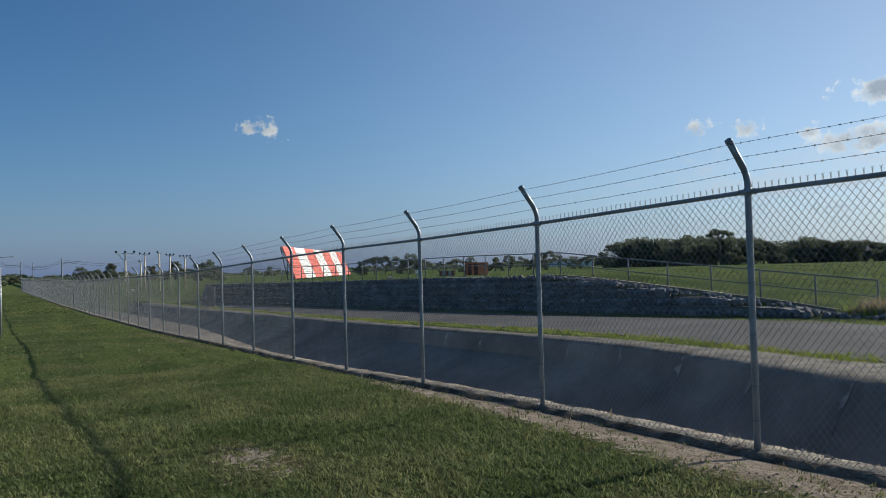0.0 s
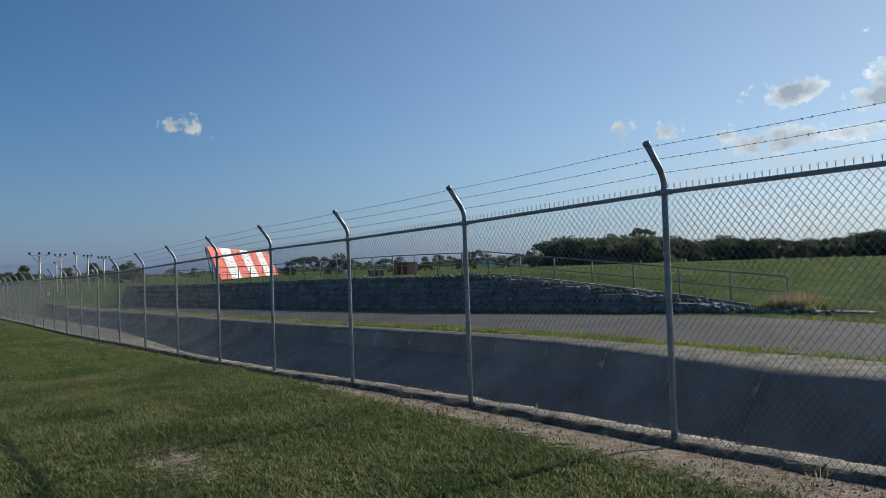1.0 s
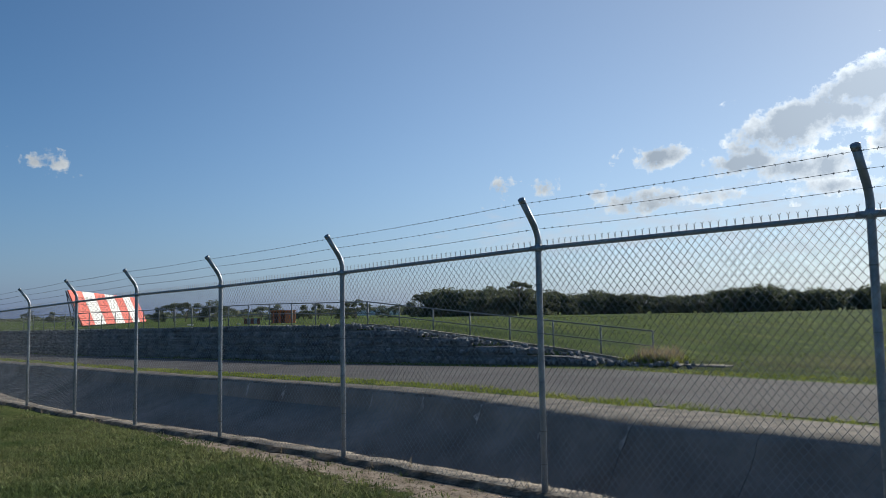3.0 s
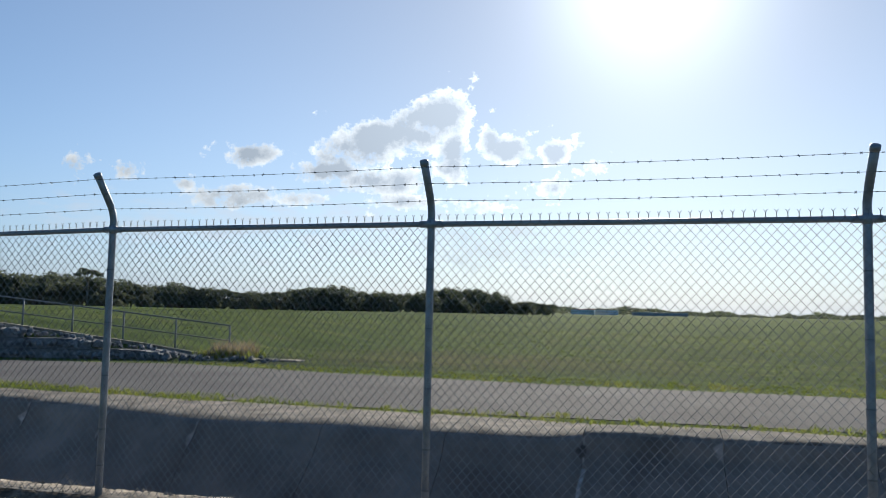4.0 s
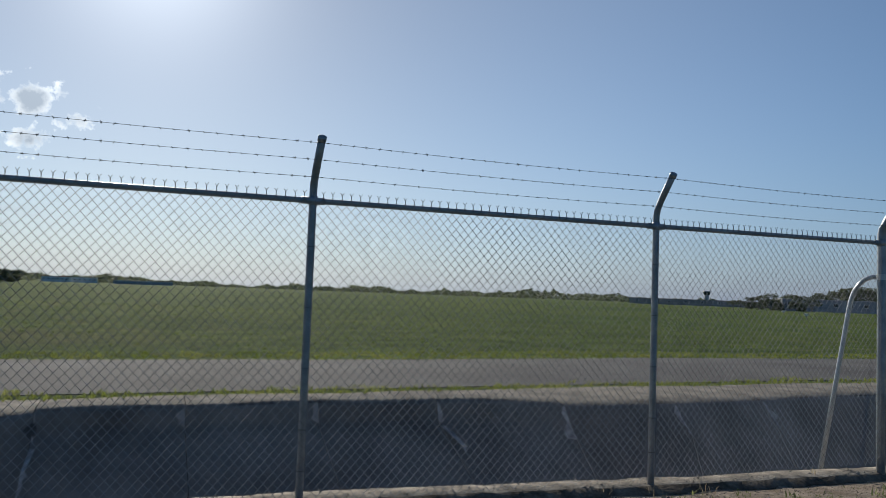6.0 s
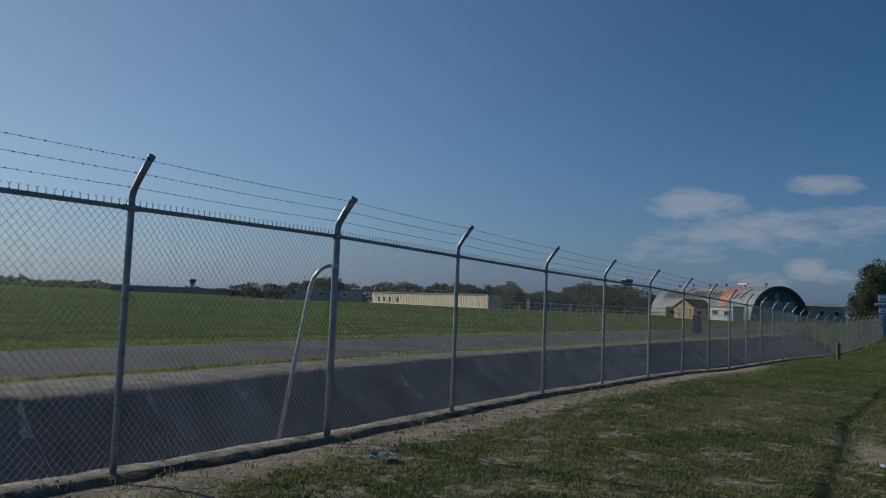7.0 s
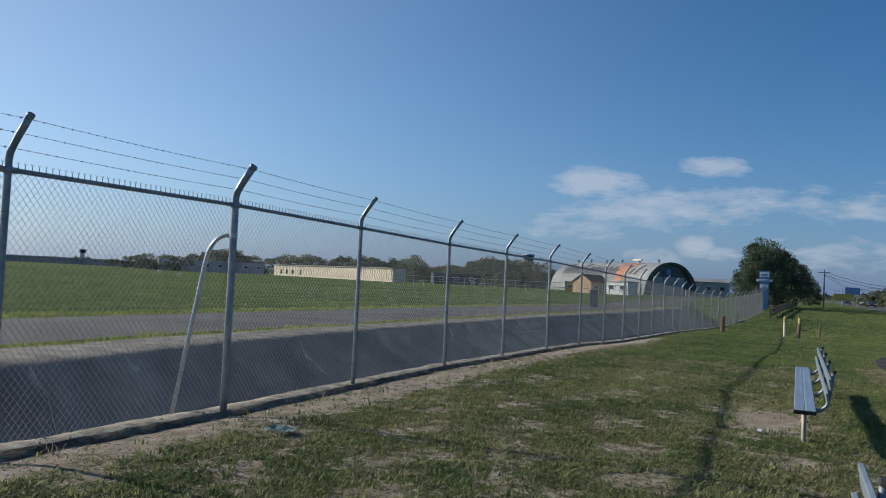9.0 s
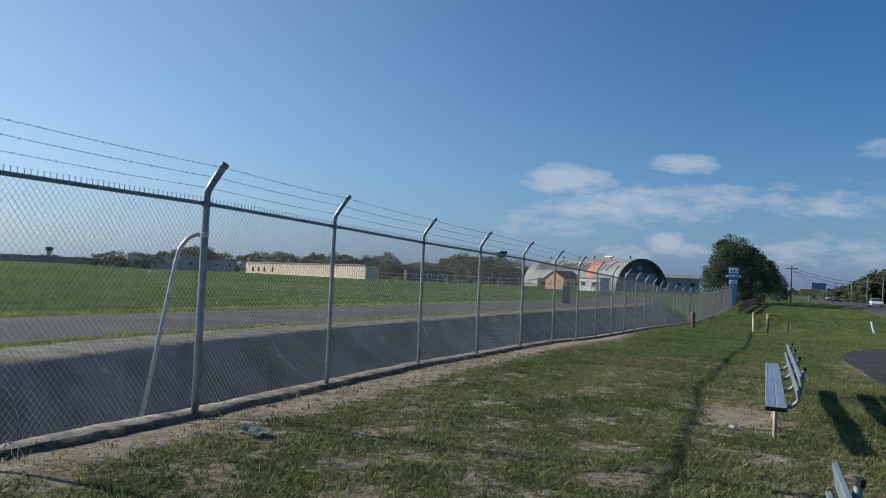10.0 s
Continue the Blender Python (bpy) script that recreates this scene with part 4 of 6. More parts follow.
GUMS = [tree("gum_tree", 21, 10, 4.6, LEAF, 15, 76, 0.55, 0.34), tree("gum_tree", 22, 10, 3.6, LEAF, 13, 80, 0.7, 0.2), tree("gum_tree", 23, 10, 5.4, LEAF, 17, 76, 0.45, 0.42)]
BUSHY = [tree("bushy_tree", 31, 10, 5.0, LEAF, 22, 85, 0.85, 0.04, False, 0.115), tree("bushy_tree", 32, 10, 4.4, LEAF, 20, 92, 0.9, 0.02, False, 0.115)]
TALLPINE = tree("pine_tree", 41, 10, 4.4, PINE, 34, 330, 0.7, 0.08, False, 0.038)
UMBRELLA = tree("umbrella_tree", 51, 10, 3.4, LEAF, 10, 60, 0.35, 0.7)


def far_rows():
    rng = random.Random(5)
    # the wood across the airfield: azimuth, height of its outline in degrees
    outline = [(47.2, 1.45), (46, 1.62), (44, 1.6), (42, 1.72), (40.8, 1.6), (39, 1.55), (37, 1.3), (36.3, 0.95), (35.4, 1.25), (34, 1.4), (33, 1.1), (32, 1.15), (30, 0.95), (28.5, 0.95), (27, 1.1), (25.5, 1.3), (24, 1.45), (22.5, 1.4), (21.5, 1.05),
               (20, 1.2), (19, 1.1), (17.5, 1.2), (16, 1.4), (14.5, 1.55), (13, 1.5), (12, 1.3), (11, 1.1), (10.5, 0.5), (9.8, 0.75), (8.5, 0.65), (7.4, 0.55)]
    az = 47.0
    while az > 7.4:
        top = float(np.interp(-az, [-a for a, _ in outline], [h for _, h in outline]))
        d = rng.uniform(330, 370)
        tall = d * (math.tan(radians(top)) + 0.0045) * rng.uniform(0.92, 1.03)
        proto = rng.choice(BUSHY if rng.random() < 0.72 else GUMS)
        place(proto, az, d, max(tall, 2.5) / 10, rng.uniform(0, 6.28), "dark green tree in the wood across the airfield", "wood across the airfield", 0.4, 1.15)
        az -= rng.uniform(0.28, 0.45)
    place(UMBRELLA, 40.15, 330, 1.28, 1.0, "tall thin tree with a flat umbrella crown above the wood")
    # scattered trees behind the rock wall and the orange shed
    for az, top, d in ((66, 0.75, 300), (65, 1.0, 300), (64.2, 1.05, 290), (63.2, 0.95, 300), (62.4, 1.1, 290), (61.5, .75, 300), (60.2, .55, 320), (59, .7, 320), (58.0, .8, 310), (56, .75, 330), (55, .85, 320), (54, .7, 330), (53, 1.0, 310), (52.2, 1.1, 305), (51.4, .8, 320),
                       (49.4, .7, 330), (48.2, .9, 330), (50.3, .6, 340), (76.6, 1.1, 230), (77.4, 1.0, 240), (83.2, 1.0, 300), (84, .6, 320), (85, .75, 300), (80.6, .75, 320), (79.0, 1.0, 330), (78.2, 0.5, 330), (74, .5, 400), (72.6, .45, 400)):
        tall = d * (math.tan(radians(top)) + 0.0045)
        place(rng.choice(GUMS + BUSHY), az, d, tall / 10, rng.uniform(0, 6.28), "dark gum tree beyond the grass field", "trees beyond the field", 0.3, 1.1)
    # trees behind the long shed and the hangar
    az = -42.0
    while az > -74:
        top = float(np.interp(-az, [42, 44, 46, 48, 49.5, 50.5, 52, 54, 55, 58, 60, 61.5, 63, 64.5, 66, 67.5, 69, 71, 72.5, 74], [.35, .75, .8, 1.0, 1.45, 1.1, 0.9, 1.4, 1.2, 1.35, 1.5, 1.25, 1.5, .9, 1.1, 1.3, 1.7, 1.75, 1.5, 1.3]))
        d = rng.uniform(235, 270) + (65 if -63 < az < -47 else 0)
        tall = d * (math.tan(radians(top)) + 0.005) * rng.uniform(0.78, 1.02)
        place(rng.choice(GUMS + BUSHY), az, d, max(tall, 2.2) / 10, rng.uniform(0, 6.28), "olive gum tree behind the airfield buildings", "trees behind the buildings", 0.3, 1.25)
        az -= rng.uniform(0.45, 0.8)
    for az, top, d in ((-68.3, 1.75, 175), (-70.2, 1.6, 190)):
        place(GUMS[2], az, d, d * (math.tan(radians(top)) + 0.006) / 10, rng.uniform(0, 6.28), "spreading gum tree near the inner fence", "trees behind the buildings", 0.3)
    # the big pines by the highway, and the trees beyond it
    for az, d, tall, wide in ((-87.6, 118, 8.4, .66), (-88.0, 124, 9.6, .74), (-88.6, 138, 10.0, .78), (-89.3, 150, 9.3, .74), (-89.9, 170, 8.8, .7), (-90.5, 200, 7.6, .7), (-91.0, 240, 6.4, .7), (-87.5, 135, 10.3, .72)):
        place(TALLPINE, az, d, tall / 10, rng.uniform(0, 6.28), "large dense dark pine beside the highway", "pines beside the highway", 0.3, wide)
    for k in range(26):
        az = -94.0 - k * 0.42
        top = float(np.interp(-az, [94, 95.2, 96.2, 98, 101, 105], [.6, .9, 1.5, 2.0, 2.3, 2.4]))
        d = rng.uniform(240, 290)
        place(rng.choice(BUSHY), az, d, d * (math.tan(radians(top)) + 0.004) / 10, rng.uniform(0, 6.28), "dense green tree beyond the highway", "trees beyond the highway", 0.3, 1.2)
    for k in range(16):
        az = 86.5 + k * 0.62
        d = rng.uniform(330, 420)
        place(rng.choice(BUSHY), az, d, d * (math.tan(radians(rng.uniform(0.12, 0.34))) + 0.002) / 10, rng.uniform(0, 6.28), "dark tree on the far skyline", "far skyline trees", 0.3, 1.7)


far_rows()
for proto in (*GUMS, *BUSHY, TALLPINE, UMBRELLA):
    for o in (proto, *proto.children_recursive):
        bpy.data.objects.remove(o)


def far_woods():
    """Low woods all round the horizon, one mass of small tufts."""
    rng = np.random.RandomState(3)
    n = 52000
    az = np.radians(rng.uniform(-130, 130, n))
    dist = rng.uniform(900, 1300, n)
    top = 5.6 + 2 * np.sin(az * 9) + 1.5 * np.sin(az * 23 + 1) + 1.6 * np.sin(az * 61) + 1.2 * np.sin(az * 170 + 2)
    z = top * rng.uniform(0, 1, n)
    c = np.stack([-dist * np.sin(az), dist * np.cos(az), z], 1)
    u = rng.normal(0, 1, (n, 3)) * [2.2, 2.2, 0.8]
    v = rng.normal(0, 1, (n, 3)) * [0.9, 0.9, 1.2]
    verts = np.concatenate([c - u, c + v, c + u, c - v], 1).reshape(-1, 3)
    me = mesh_of("far_woods", verts, [(4 * i, 4 * i + 1, 4 * i + 2, 4 * i + 3) for i in range(n)], LEAF)
    tagged(new("far_woods", me), "low dark woods along the horizon", "woods", kind="stuff")


far_woods()


# ---- buildings and airfield things ----
def spot(az, dist, z=None):
    x, y = 1.75 - dist * math.sin(radians(az)), 0.2 + dist * math.cos(radians(az))
    return Vector((x, y, float(height(x, y)) if z is None else z))


def blast_screen():
    """A long leaning screen of red and white panels on a frame."""
    top = thing("blast_screen", "large leaning screen striped in red and white panels", "blast screen")
    bl, br = spot(70.75, 85), spot(66.75, 124)
    bl.z, br.z = 0.92, 1.05
    tl = spot(71.7, 86.5, 1.6 + 86.5 * math.tan(radians(1.95)))
    tr = spot(67.45, 126, 1.6 + 126 * math.tan(radians(1.38)))
    normal = (br - bl).cross(tl - bl).normalized()
    n = 7
    for k in range(n):
        for row in range(5):
            a, b = k / n + 0.0015, (k + 1) / n - 0.0015
            c, d = row / 5 + 0.004, (row + 1) / 5 - 0.004
            q = [bl.lerp(br, s).lerp(tl.lerp(tr, s), t) for s, t in ((a, c), (b, c), (b, d), (a, d))]
            back = [p - normal * 0.12 for p in q]
            part("panel", mesh_of("panel", q + back, [(0, 1, 2, 3), (7, 6, 5, 4), (0, 4, 5, 1), (1, 5, 6, 2), (2, 6, 7, 3), (3, 7, 4, 0)], RED if k % 2 == 0 else WHITE), None, top, "red panel" if k % 2 == 0 else "white panel")
    for s in [i / 10 for i in range(11)]:
        foot, head = bl.lerp(br, s), tl.lerp(tr, s)
        out = Vector((-1, -0.25, 0)).normalized()
        behind = foot + out * 1.6 - Vector((0, 0, 0.1))
        bm = bmesh.new()
        shift = -normal * 0.2
        tube(bm, [foot + shift, head + shift], 0.05, 6)
        tube(bm, [behind, head + shift], 0.05, 6)
        tube(bm, [behind, foot.lerp(head, 0.5) + shift], 0.04, 6)
        tube(bm, [behind, foot + shift], 0.04, 6)
        part("strut", bm, DARK, top)


blast_screen()


def orange_shed():
    top = thing("orange_shed", "open-sided orange painted equipment shed", "shed", at=Matrix.Translation(spot(57.4, 150) + Vector((0, 0, 0.1))) @ Matrix.Rotation(radians(62), 4, "Z"))
    bm = bmesh.new()
    box(bm, 1.15, 0, 1.35, 1.6, 2.2, 2.7, 0.03)
    part("cabin", bm, ORANGE, top)
    for x in (-2.1, -1.0, 0.2):
        bm = bmesh.new()
        box(bm, x, -0.9, 1.3, 0.45 if x > -1.5 else 0.3, 0.2, 2.6, 0.02)
        part("post", bm, ORANGE, top)
    bm = bmesh.new()
    box(bm, -0.4, 0, 2.72, 4.9, 2.6, 0.22, 0.03)
    part("roof", bm, ORANGE, top)
    bm = bmesh.new()
    box(bm, -1.0, 0.9, 1.3, 2.8, 0.12, 2.6, 0.02)
    part("back_wall", bm, RUST, top)
    marker = thing("marker_board", "low board striped in faded red and white", "marker board", at=Matrix.Translation(spot(59.6, 152) + Vector((0, 0, 0.1))) @ Matrix.Rotation(radians(60), 4, "Z"))
    for k in range(5):
        bm = bmesh.new()
        box(bm, -1.4 + k * 0.6, 0, 0.75, 0.58, 0.1, 1.3, 0.02)
        part("panel", bm, RUST if k % 2 == 0 else GREYCLAD, marker)


orange_shed()


def mast(az, dist, top_el, arm, braced, lamps):
    base = spot(az, dist)
    tall = 1.6 + dist * math.tan(radians(top_el)) - base.z
    m = thing("approach_light_mast", "pale steel approach light mast with a crossbar of lamps", "light mast", "approach light masts", at=Matrix.Translation(base) @ Matrix.Rotation(radians(az), 4, "Z"))
    bm = bmesh.new()
    tube(bm, [(0, 0, -0.2), (0, 0, tall)], [0.13, 0.09], 8)
    part("pole", bm, CREAM, m, shade=True)
    bm = bmesh.new()
    tube(bm, [(-arm / 2, 0, tall), (arm / 2, 0, tall)], 0.05, 6)
    part("crossbar", bm, WHITE, m)
    if braced:
        for s in (-1, 1):
            bm = bmesh.new()
            tube(bm, [(s * arm * 0.42, 0, tall), (0, 0, tall - 1.1)], 0.04, 6)
            part("brace", bm, WHITE, m)
    for k in range(lamps):
        x = -arm / 2 + arm * k / max(lamps - 1, 1)
        bm = bmesh.new()
        tube(bm, [(x, 0, tall), (x, 0, tall + 0.1), (x, -0.06, tall + 0.16), (x, -0.2, tall + 0.2)], [0.05, 0.05, 0.12, 0.14], 8)
        part("lamp", bm, DARK, m)


for az, dist, el, arm, braced, lamps in ((82.29, 100, 1.62, 2.0, True, 3), (81.05, 120, 1.52, 1.3, False, 3), (80.1, 118, 1.6, 0.5, False, 1), (79.4, 122, 1.42, 1.0, False, 3), (78.4, 125, 1.3, 1.5, False, 4), (81.3, 135, 1.0, 0.5, False, 1)):
    mast(az, dist, el, arm, braced, lamps)


def marker_box(az, dist, w, h):
    m = thing("marker_box", "small white marker box in the field", "marker", "white field markers", at=Matrix.Translation(spot(az, dist)))
    bm = bmesh.new()
    box(bm, 0, 0, 0.35 + h / 2, w, w * 0.6, h, 0.03)
    part("housing", bm, WHITE, m)
    bm = bmesh.new()
    tube(bm, [(0, 0, -0.05), (0, 0, 0.4)], 0.05, 6)
    part("stem", bm, STEEL_PALE, m)


for az, dist, w, h in ((81.85, 95, .5, .4), (76.9, 110, .5, .3), (63.9, 90, .7, .3), (60.6, 95, .6, .3), (61.9, 70, .4, .3), (52.4, 130, .7, .3), (-46.6, 120, .5, .3), (-45.2, 150, .6, .3)):
    marker_box(az, dist, w, h)


def cabinet(x, y, z, w, d, h):
    c = thing("utility_cabinet", "dark grey-green metal utility cabinet on the verge", "utility cabinet", "verge cabinets", at=Matrix.Translation((x, y, z)))
    bm = bmesh.new()
    box(bm, 0, 0, h / 2, w, d, h - 0.06, 0.02)
    part("body", bm, CABINET, c)
    bm = bmesh.new()
    box(bm, 0, 0, h - 0.02, w + 0.06, d + 0.06, 0.06, 0.015)
    part("lid", bm, CABINET, c)
    bm = bmesh.new()
    box(bm, 0, -d / 2 - 0.012, h * 0.5, w * 0.86, 0.03, h * 0.84, 0.008)
    door = part("door", bm, CABINET, c)
    bm = bmesh.new()
    box(bm, w * 0.3, -d / 2 - 0.045, h * 0.52, 0.03, 0.04, 0.14, 0.008)
    part("handle", bm, STEEL_PALE, door)
    bm = bmesh.new()
    box(bm, 0, 0, 0.03, w + 0.2, d + 0.2, 0.14, 0.02)
    part("plinth", bm, CONCRETE, c)


cabinet(-47.2, 11.7, float(far_z(-47)), 0.5, 0.45, 1.35)
cabinet(61.5, 14.5, -0.12, 0.62, 0.5, 1.45)


# ---- hangar ----
def hangar():
    front = Vector((198.0, 28.5, 0.35))
    turn = Matrix.Rotation(radians(-41.7), 4, "Z")
    top = thing("arched_hangar", "large arched pale metal hangar with dark painted lettering", "hangar", at=Matrix.Translation(front) @ turn)
    R, L, n = 8.1, 43.0, 28

    def arc(a, r=R):
        return r * math.cos(a), r * math.sin(a)
    verts, faces = [], []
    rows = 44
    for j in range(rows + 1):
        for r in (R + (0.04 if j % 2 else 0), R - 0.25):
            for k in range(n + 1):
                x, z = arc(math.pi * k / n, r)
                verts.append((x, L * j / rows, z))
    w = 2 * (n + 1)
    for j in range(rows):
        for k in range(n):
            a = j * w + k
            faces += [(a, a + 1, a + w + 1, a + w), (a + n + 1, a + n + 1 + w, a + n + 2 + w, a + n + 2)]
    for k in range(n):
        faces += [(k, k + n + 1, k + n + 2, k + 1)]
    part("roof", mesh_of("roof", verts, faces, ZINC, False), None, top)
    # front wall set back inside the arch, with doors
    bm = bmesh.new()
    ring = [bm.verts.new((arc(math.pi * k / n, R - 0.25)[0], 0.9, arc(math.pi * k / n, R - 0.25)[1])) for k in range(n + 1)]
    bm.faces.new(ring)
    part("front_wall", bm, DARK, top)
    for x in (-3.3, 0, 3.3):
        bm = bmesh.new()
        box(bm, x, 0.82, 2.3, 3.1, 0.08, 4.6, 0.03)
        part("door", bm, GREYCLAD, top)
    bm = bmesh.new()
    box(bm, -0.2, 0.8, 5.9, 1.3, 0.1, 1.3, 0.03)
    part("badge", bm, BLUE, top)
    # pale rim round the arch
    bm = bmesh.new()
    tube(bm, [(arc(math.pi * k / n, R)[0], -0.05, arc(math.pi * k / n, R)[1]) for k in range(n + 1)], 0.16, 6)
    part("rim", bm, DARK, top)
    # roof ventilators
    for y in (5, 12.5, 20, 27, 34.5, 41):
        bm = bmesh.new()
        tube(bm, [(0, y, R - 0.1), (0, y, R + 0.45), (0, y, R + 0.5), (0, y, R + 0.85), (0, y, R + 0.95)], [0.28, 0.28, 0.45, 0.45, 0.1], 8)
        part("ventilator", bm, STEEL_PALE, top)

    # lettering as plain slanted bars on the curved side; angle measured from the side's foot
    def stroke(y0, a0, y1, a1, width, mat, lift=0.07):
        v, f = [], []
        for i in range(7):
            t = i / 6
            a = math.pi - radians(a0 + (a1 - a0) * t)
            y = y0 + (y1 - y0) * t
            for s in (-width / 2, width / 2):
                x, z = arc(a, R + lift)
                v.append((x, y + s, z))
        f = [(2 * i, 2 * i + 1, 2 * i + 3, 2 * i + 2) for i in range(6)]
        return mesh_of("lettering", v, f, mat)
    y = 38.5
    rng = random.Random(2)
    for k in range(9):
        tall = 24 if k in (0, 3) else 13
        part("lettering", stroke(y, 37, y - 1.0, 37 + 9 + tall, 1.2, INK), None, top, "dark painted letter bar")
        part("lettering", stroke(y - 1.6, 36, y - 2.2, 50 + rng.uniform(0, 5), 1.1, INK), None, top, "dark painted letter bar")
        y -= 2.75
    part("lettering", stroke(6.2, 37, 5.2, 66, 0.9, INK), None, top, "dark painted letter bar")
    part("lettering", stroke(8.3, 37, 7.6, 52, 0.9, INK), None, top, "dark painted letter bar")
    # the orange fan of stripes
    for k in range(7):
        y0, y1 = 12.2 - k * 0.35 + 0.4, 16.3 - k * 1.35
        part("emblem_stripe", stroke(y0, 22, y1, 82, 0.34, ORANGE, 0.09), None, top, "orange painted stripe")
    bm = bmesh.new()
    box(bm, -0.6, 12.6, R + 0.75, 0.5, 3.6, 0.35, 0.04)
    part("roof_fin", bm, CREAM, top)


hangar()


def block_building(name, label, at, turn, size, wall, roof, pitch=0.0, windows=0, category="building", door=True):
    """A low building with a slab or gable roof, windows and a door on its -y side."""
    w, d, h = size
    top = thing(name, label, category, at=Matrix.Translation(at) @ Matrix.Rotation(radians(turn), 4, "Z"))
    bm = bmesh.new()
    box(bm, 0, 0, h / 2 - 0.1, w, d, h + 0.2)
    if pitch:
        for s in (-1, 1):
            bm.faces.new([bm.verts.new(p) for p in ((s * w / 2, -d / 2, h), (s * w / 2, d / 2, h), (s * w / 2, 0, h + pitch))])
    part("wall", bm, wall, top)
    bm = bmesh.new()
    if pitch:
        for s in (-1, 1):
            run = math.hypot(d / 2 + 0.3, pitch)
            box(bm, 0, s * (d / 4 + 0.1), h + pitch / 2 + 0.03, w + 0.5, run, 0.12, 0.02, Matrix.Rotation(-s * math.atan2(pitch, d / 2), 4, "X"))
    else:
        box(bm, 0, 0, h + 0.1, w + 0.3, d + 0.3, 0.25, 0.04)
    part("roof", bm, roof, top)
    for k in range(windows):
        x = -w / 2 + w * (k + 0.5) / windows
        bm = bmesh.new()
        box(bm, x, -d / 2 - 0.02, h * 0.58, min(1.4, w / windows * 0.55), 0.1, h * 0.32, 0.02)
        win = part("window", bm, WHITE, top)
        bm = bmesh.new()
        box(bm, x, -d / 2 - 0.07, h * 0.58, min(1.2, w / windows * 0.45), 0.03, h * 0.26)
        part("pane", bm, GLASS, win)
    if door:
        bm = bmesh.new()
        box(bm, w * 0.36, -d / 2 - 0.03, 1.0, 1.0, 0.08, 2.0, 0.02)
        part("door", bm, GREYCLAD, top)
    return top


def long_shed():
    a, b = spot(-53.0, 275), spot(-61.6, 200)
    a.z = b.z = 0.55
    mid, way = (a + b) / 2, (b - a)
    turn = math.degrees(math.atan2(way.y, way.x))
    top = thing("long_shed", "long low cream shed with ribbed sunlit cladding", "shed", at=Matrix.Translation(mid) @ Matrix.Rotation(radians(turn), 4, "Z"))
    w, d, h = way.length, 4, 3.3
    bm = bmesh.new()
    box(bm, 0, d / 2 + 0.1, h / 2 - 0.2, w, d, h + 0.4)
    part("wall", bm, CREAM, top)
    bm = bmesh.new()
    box(bm, 0, d / 2, h + 0.1, w + 0.5, d + 0.6, 0.22, 0.04)
    part("roof", bm, ZINC, top)
    rib = bmesh.new()
    box(rib, 0, 0, h / 2, 0.14, 0.12, h, 0.02)
    rib = bm_mesh("wall_rib", rib, CREAM)
    for k in range(64):
        part("wall_rib", rib, None, top).location = (-w / 2 + w * (k + 0.5) / 64, 0.06, 0)
    for k, x in enumerate((-w * .42, -w * .36, -w * .30, -w * .22)):
        bm = bmesh.new()
        box(bm, x, 0.06, 1.2, 1.5, 0.14, 1.5, 0.02)
        part("window", bm, GLASS, top)


long_shed()
block_building("airfield_store", "long low grey store behind the field", spot(-48.5, 260, 0.6), -30, (34, 8, 3.2), GREYCLAD, GREYCLAD, windows=8)
block_building("dark_workshop", "dark blue-grey open workshop among trees", spot(-66.2, 240, 0.5), -58, (14, 8, 2.9), DARK, DARK, windows=3)
block_building("gate_house", "small tan brick building with a brown gable roof", spot(-76.2, 165, 0.2), -32, (5.0, 5.5, 2.4), ORANGEBRICK, RUST, 1.5, 2)
block_building("site_hut", "white site hut before the hangar", spot(-78.4, 158, 0.2), -118, (5.5, 3, 2.6), WHITE, GREYCLAD, 0, 2)
block_building("far_annex", "grey annex with a pale roof beside the hangar", spot(-84.3, 230, 0.3), -84, (11, 9, 4.2), GREYCLAD, ZINC, 0.9, 3)
block_building("kiosk", "low yellow kiosk near the hangar", spot(-75.2, 172, 0.2), -76, (5.0, 3, 2.2), YELLOW, WHITE, 0, 2)
block_building("terminal", "low pale terminal buildings far across the field", spot(5.2, 620, 0.2), 0, (18, 10, 3.6), WHITE, RED, 0, 6)
block_building("terminal", "low pale terminal buildings far across the field", spot(3.6, 640, 0.2), 0, (20, 10, 3.6), WHITE, GREYCLAD, 0, 6)
block_building("far_sheds", "long grey sheds far across the field", spot(-0.2, 660, 0.2), 0, (44, 10, 2.4), GREYCLAD, WHITE, 0, 10)
block_building("far_sheds", "long grey sheds far across the field", spot(-40.5, 420, 0.6), -40, (80, 14, 2.7), ZINC, ZINC, 0, 10)
block_building("white_houses", "pale low buildings beyond the field", spot(50.6, 400, 1.0), 50, (22, 8, 3.4), WHITE, GREYCLAD, 0.8, 6)

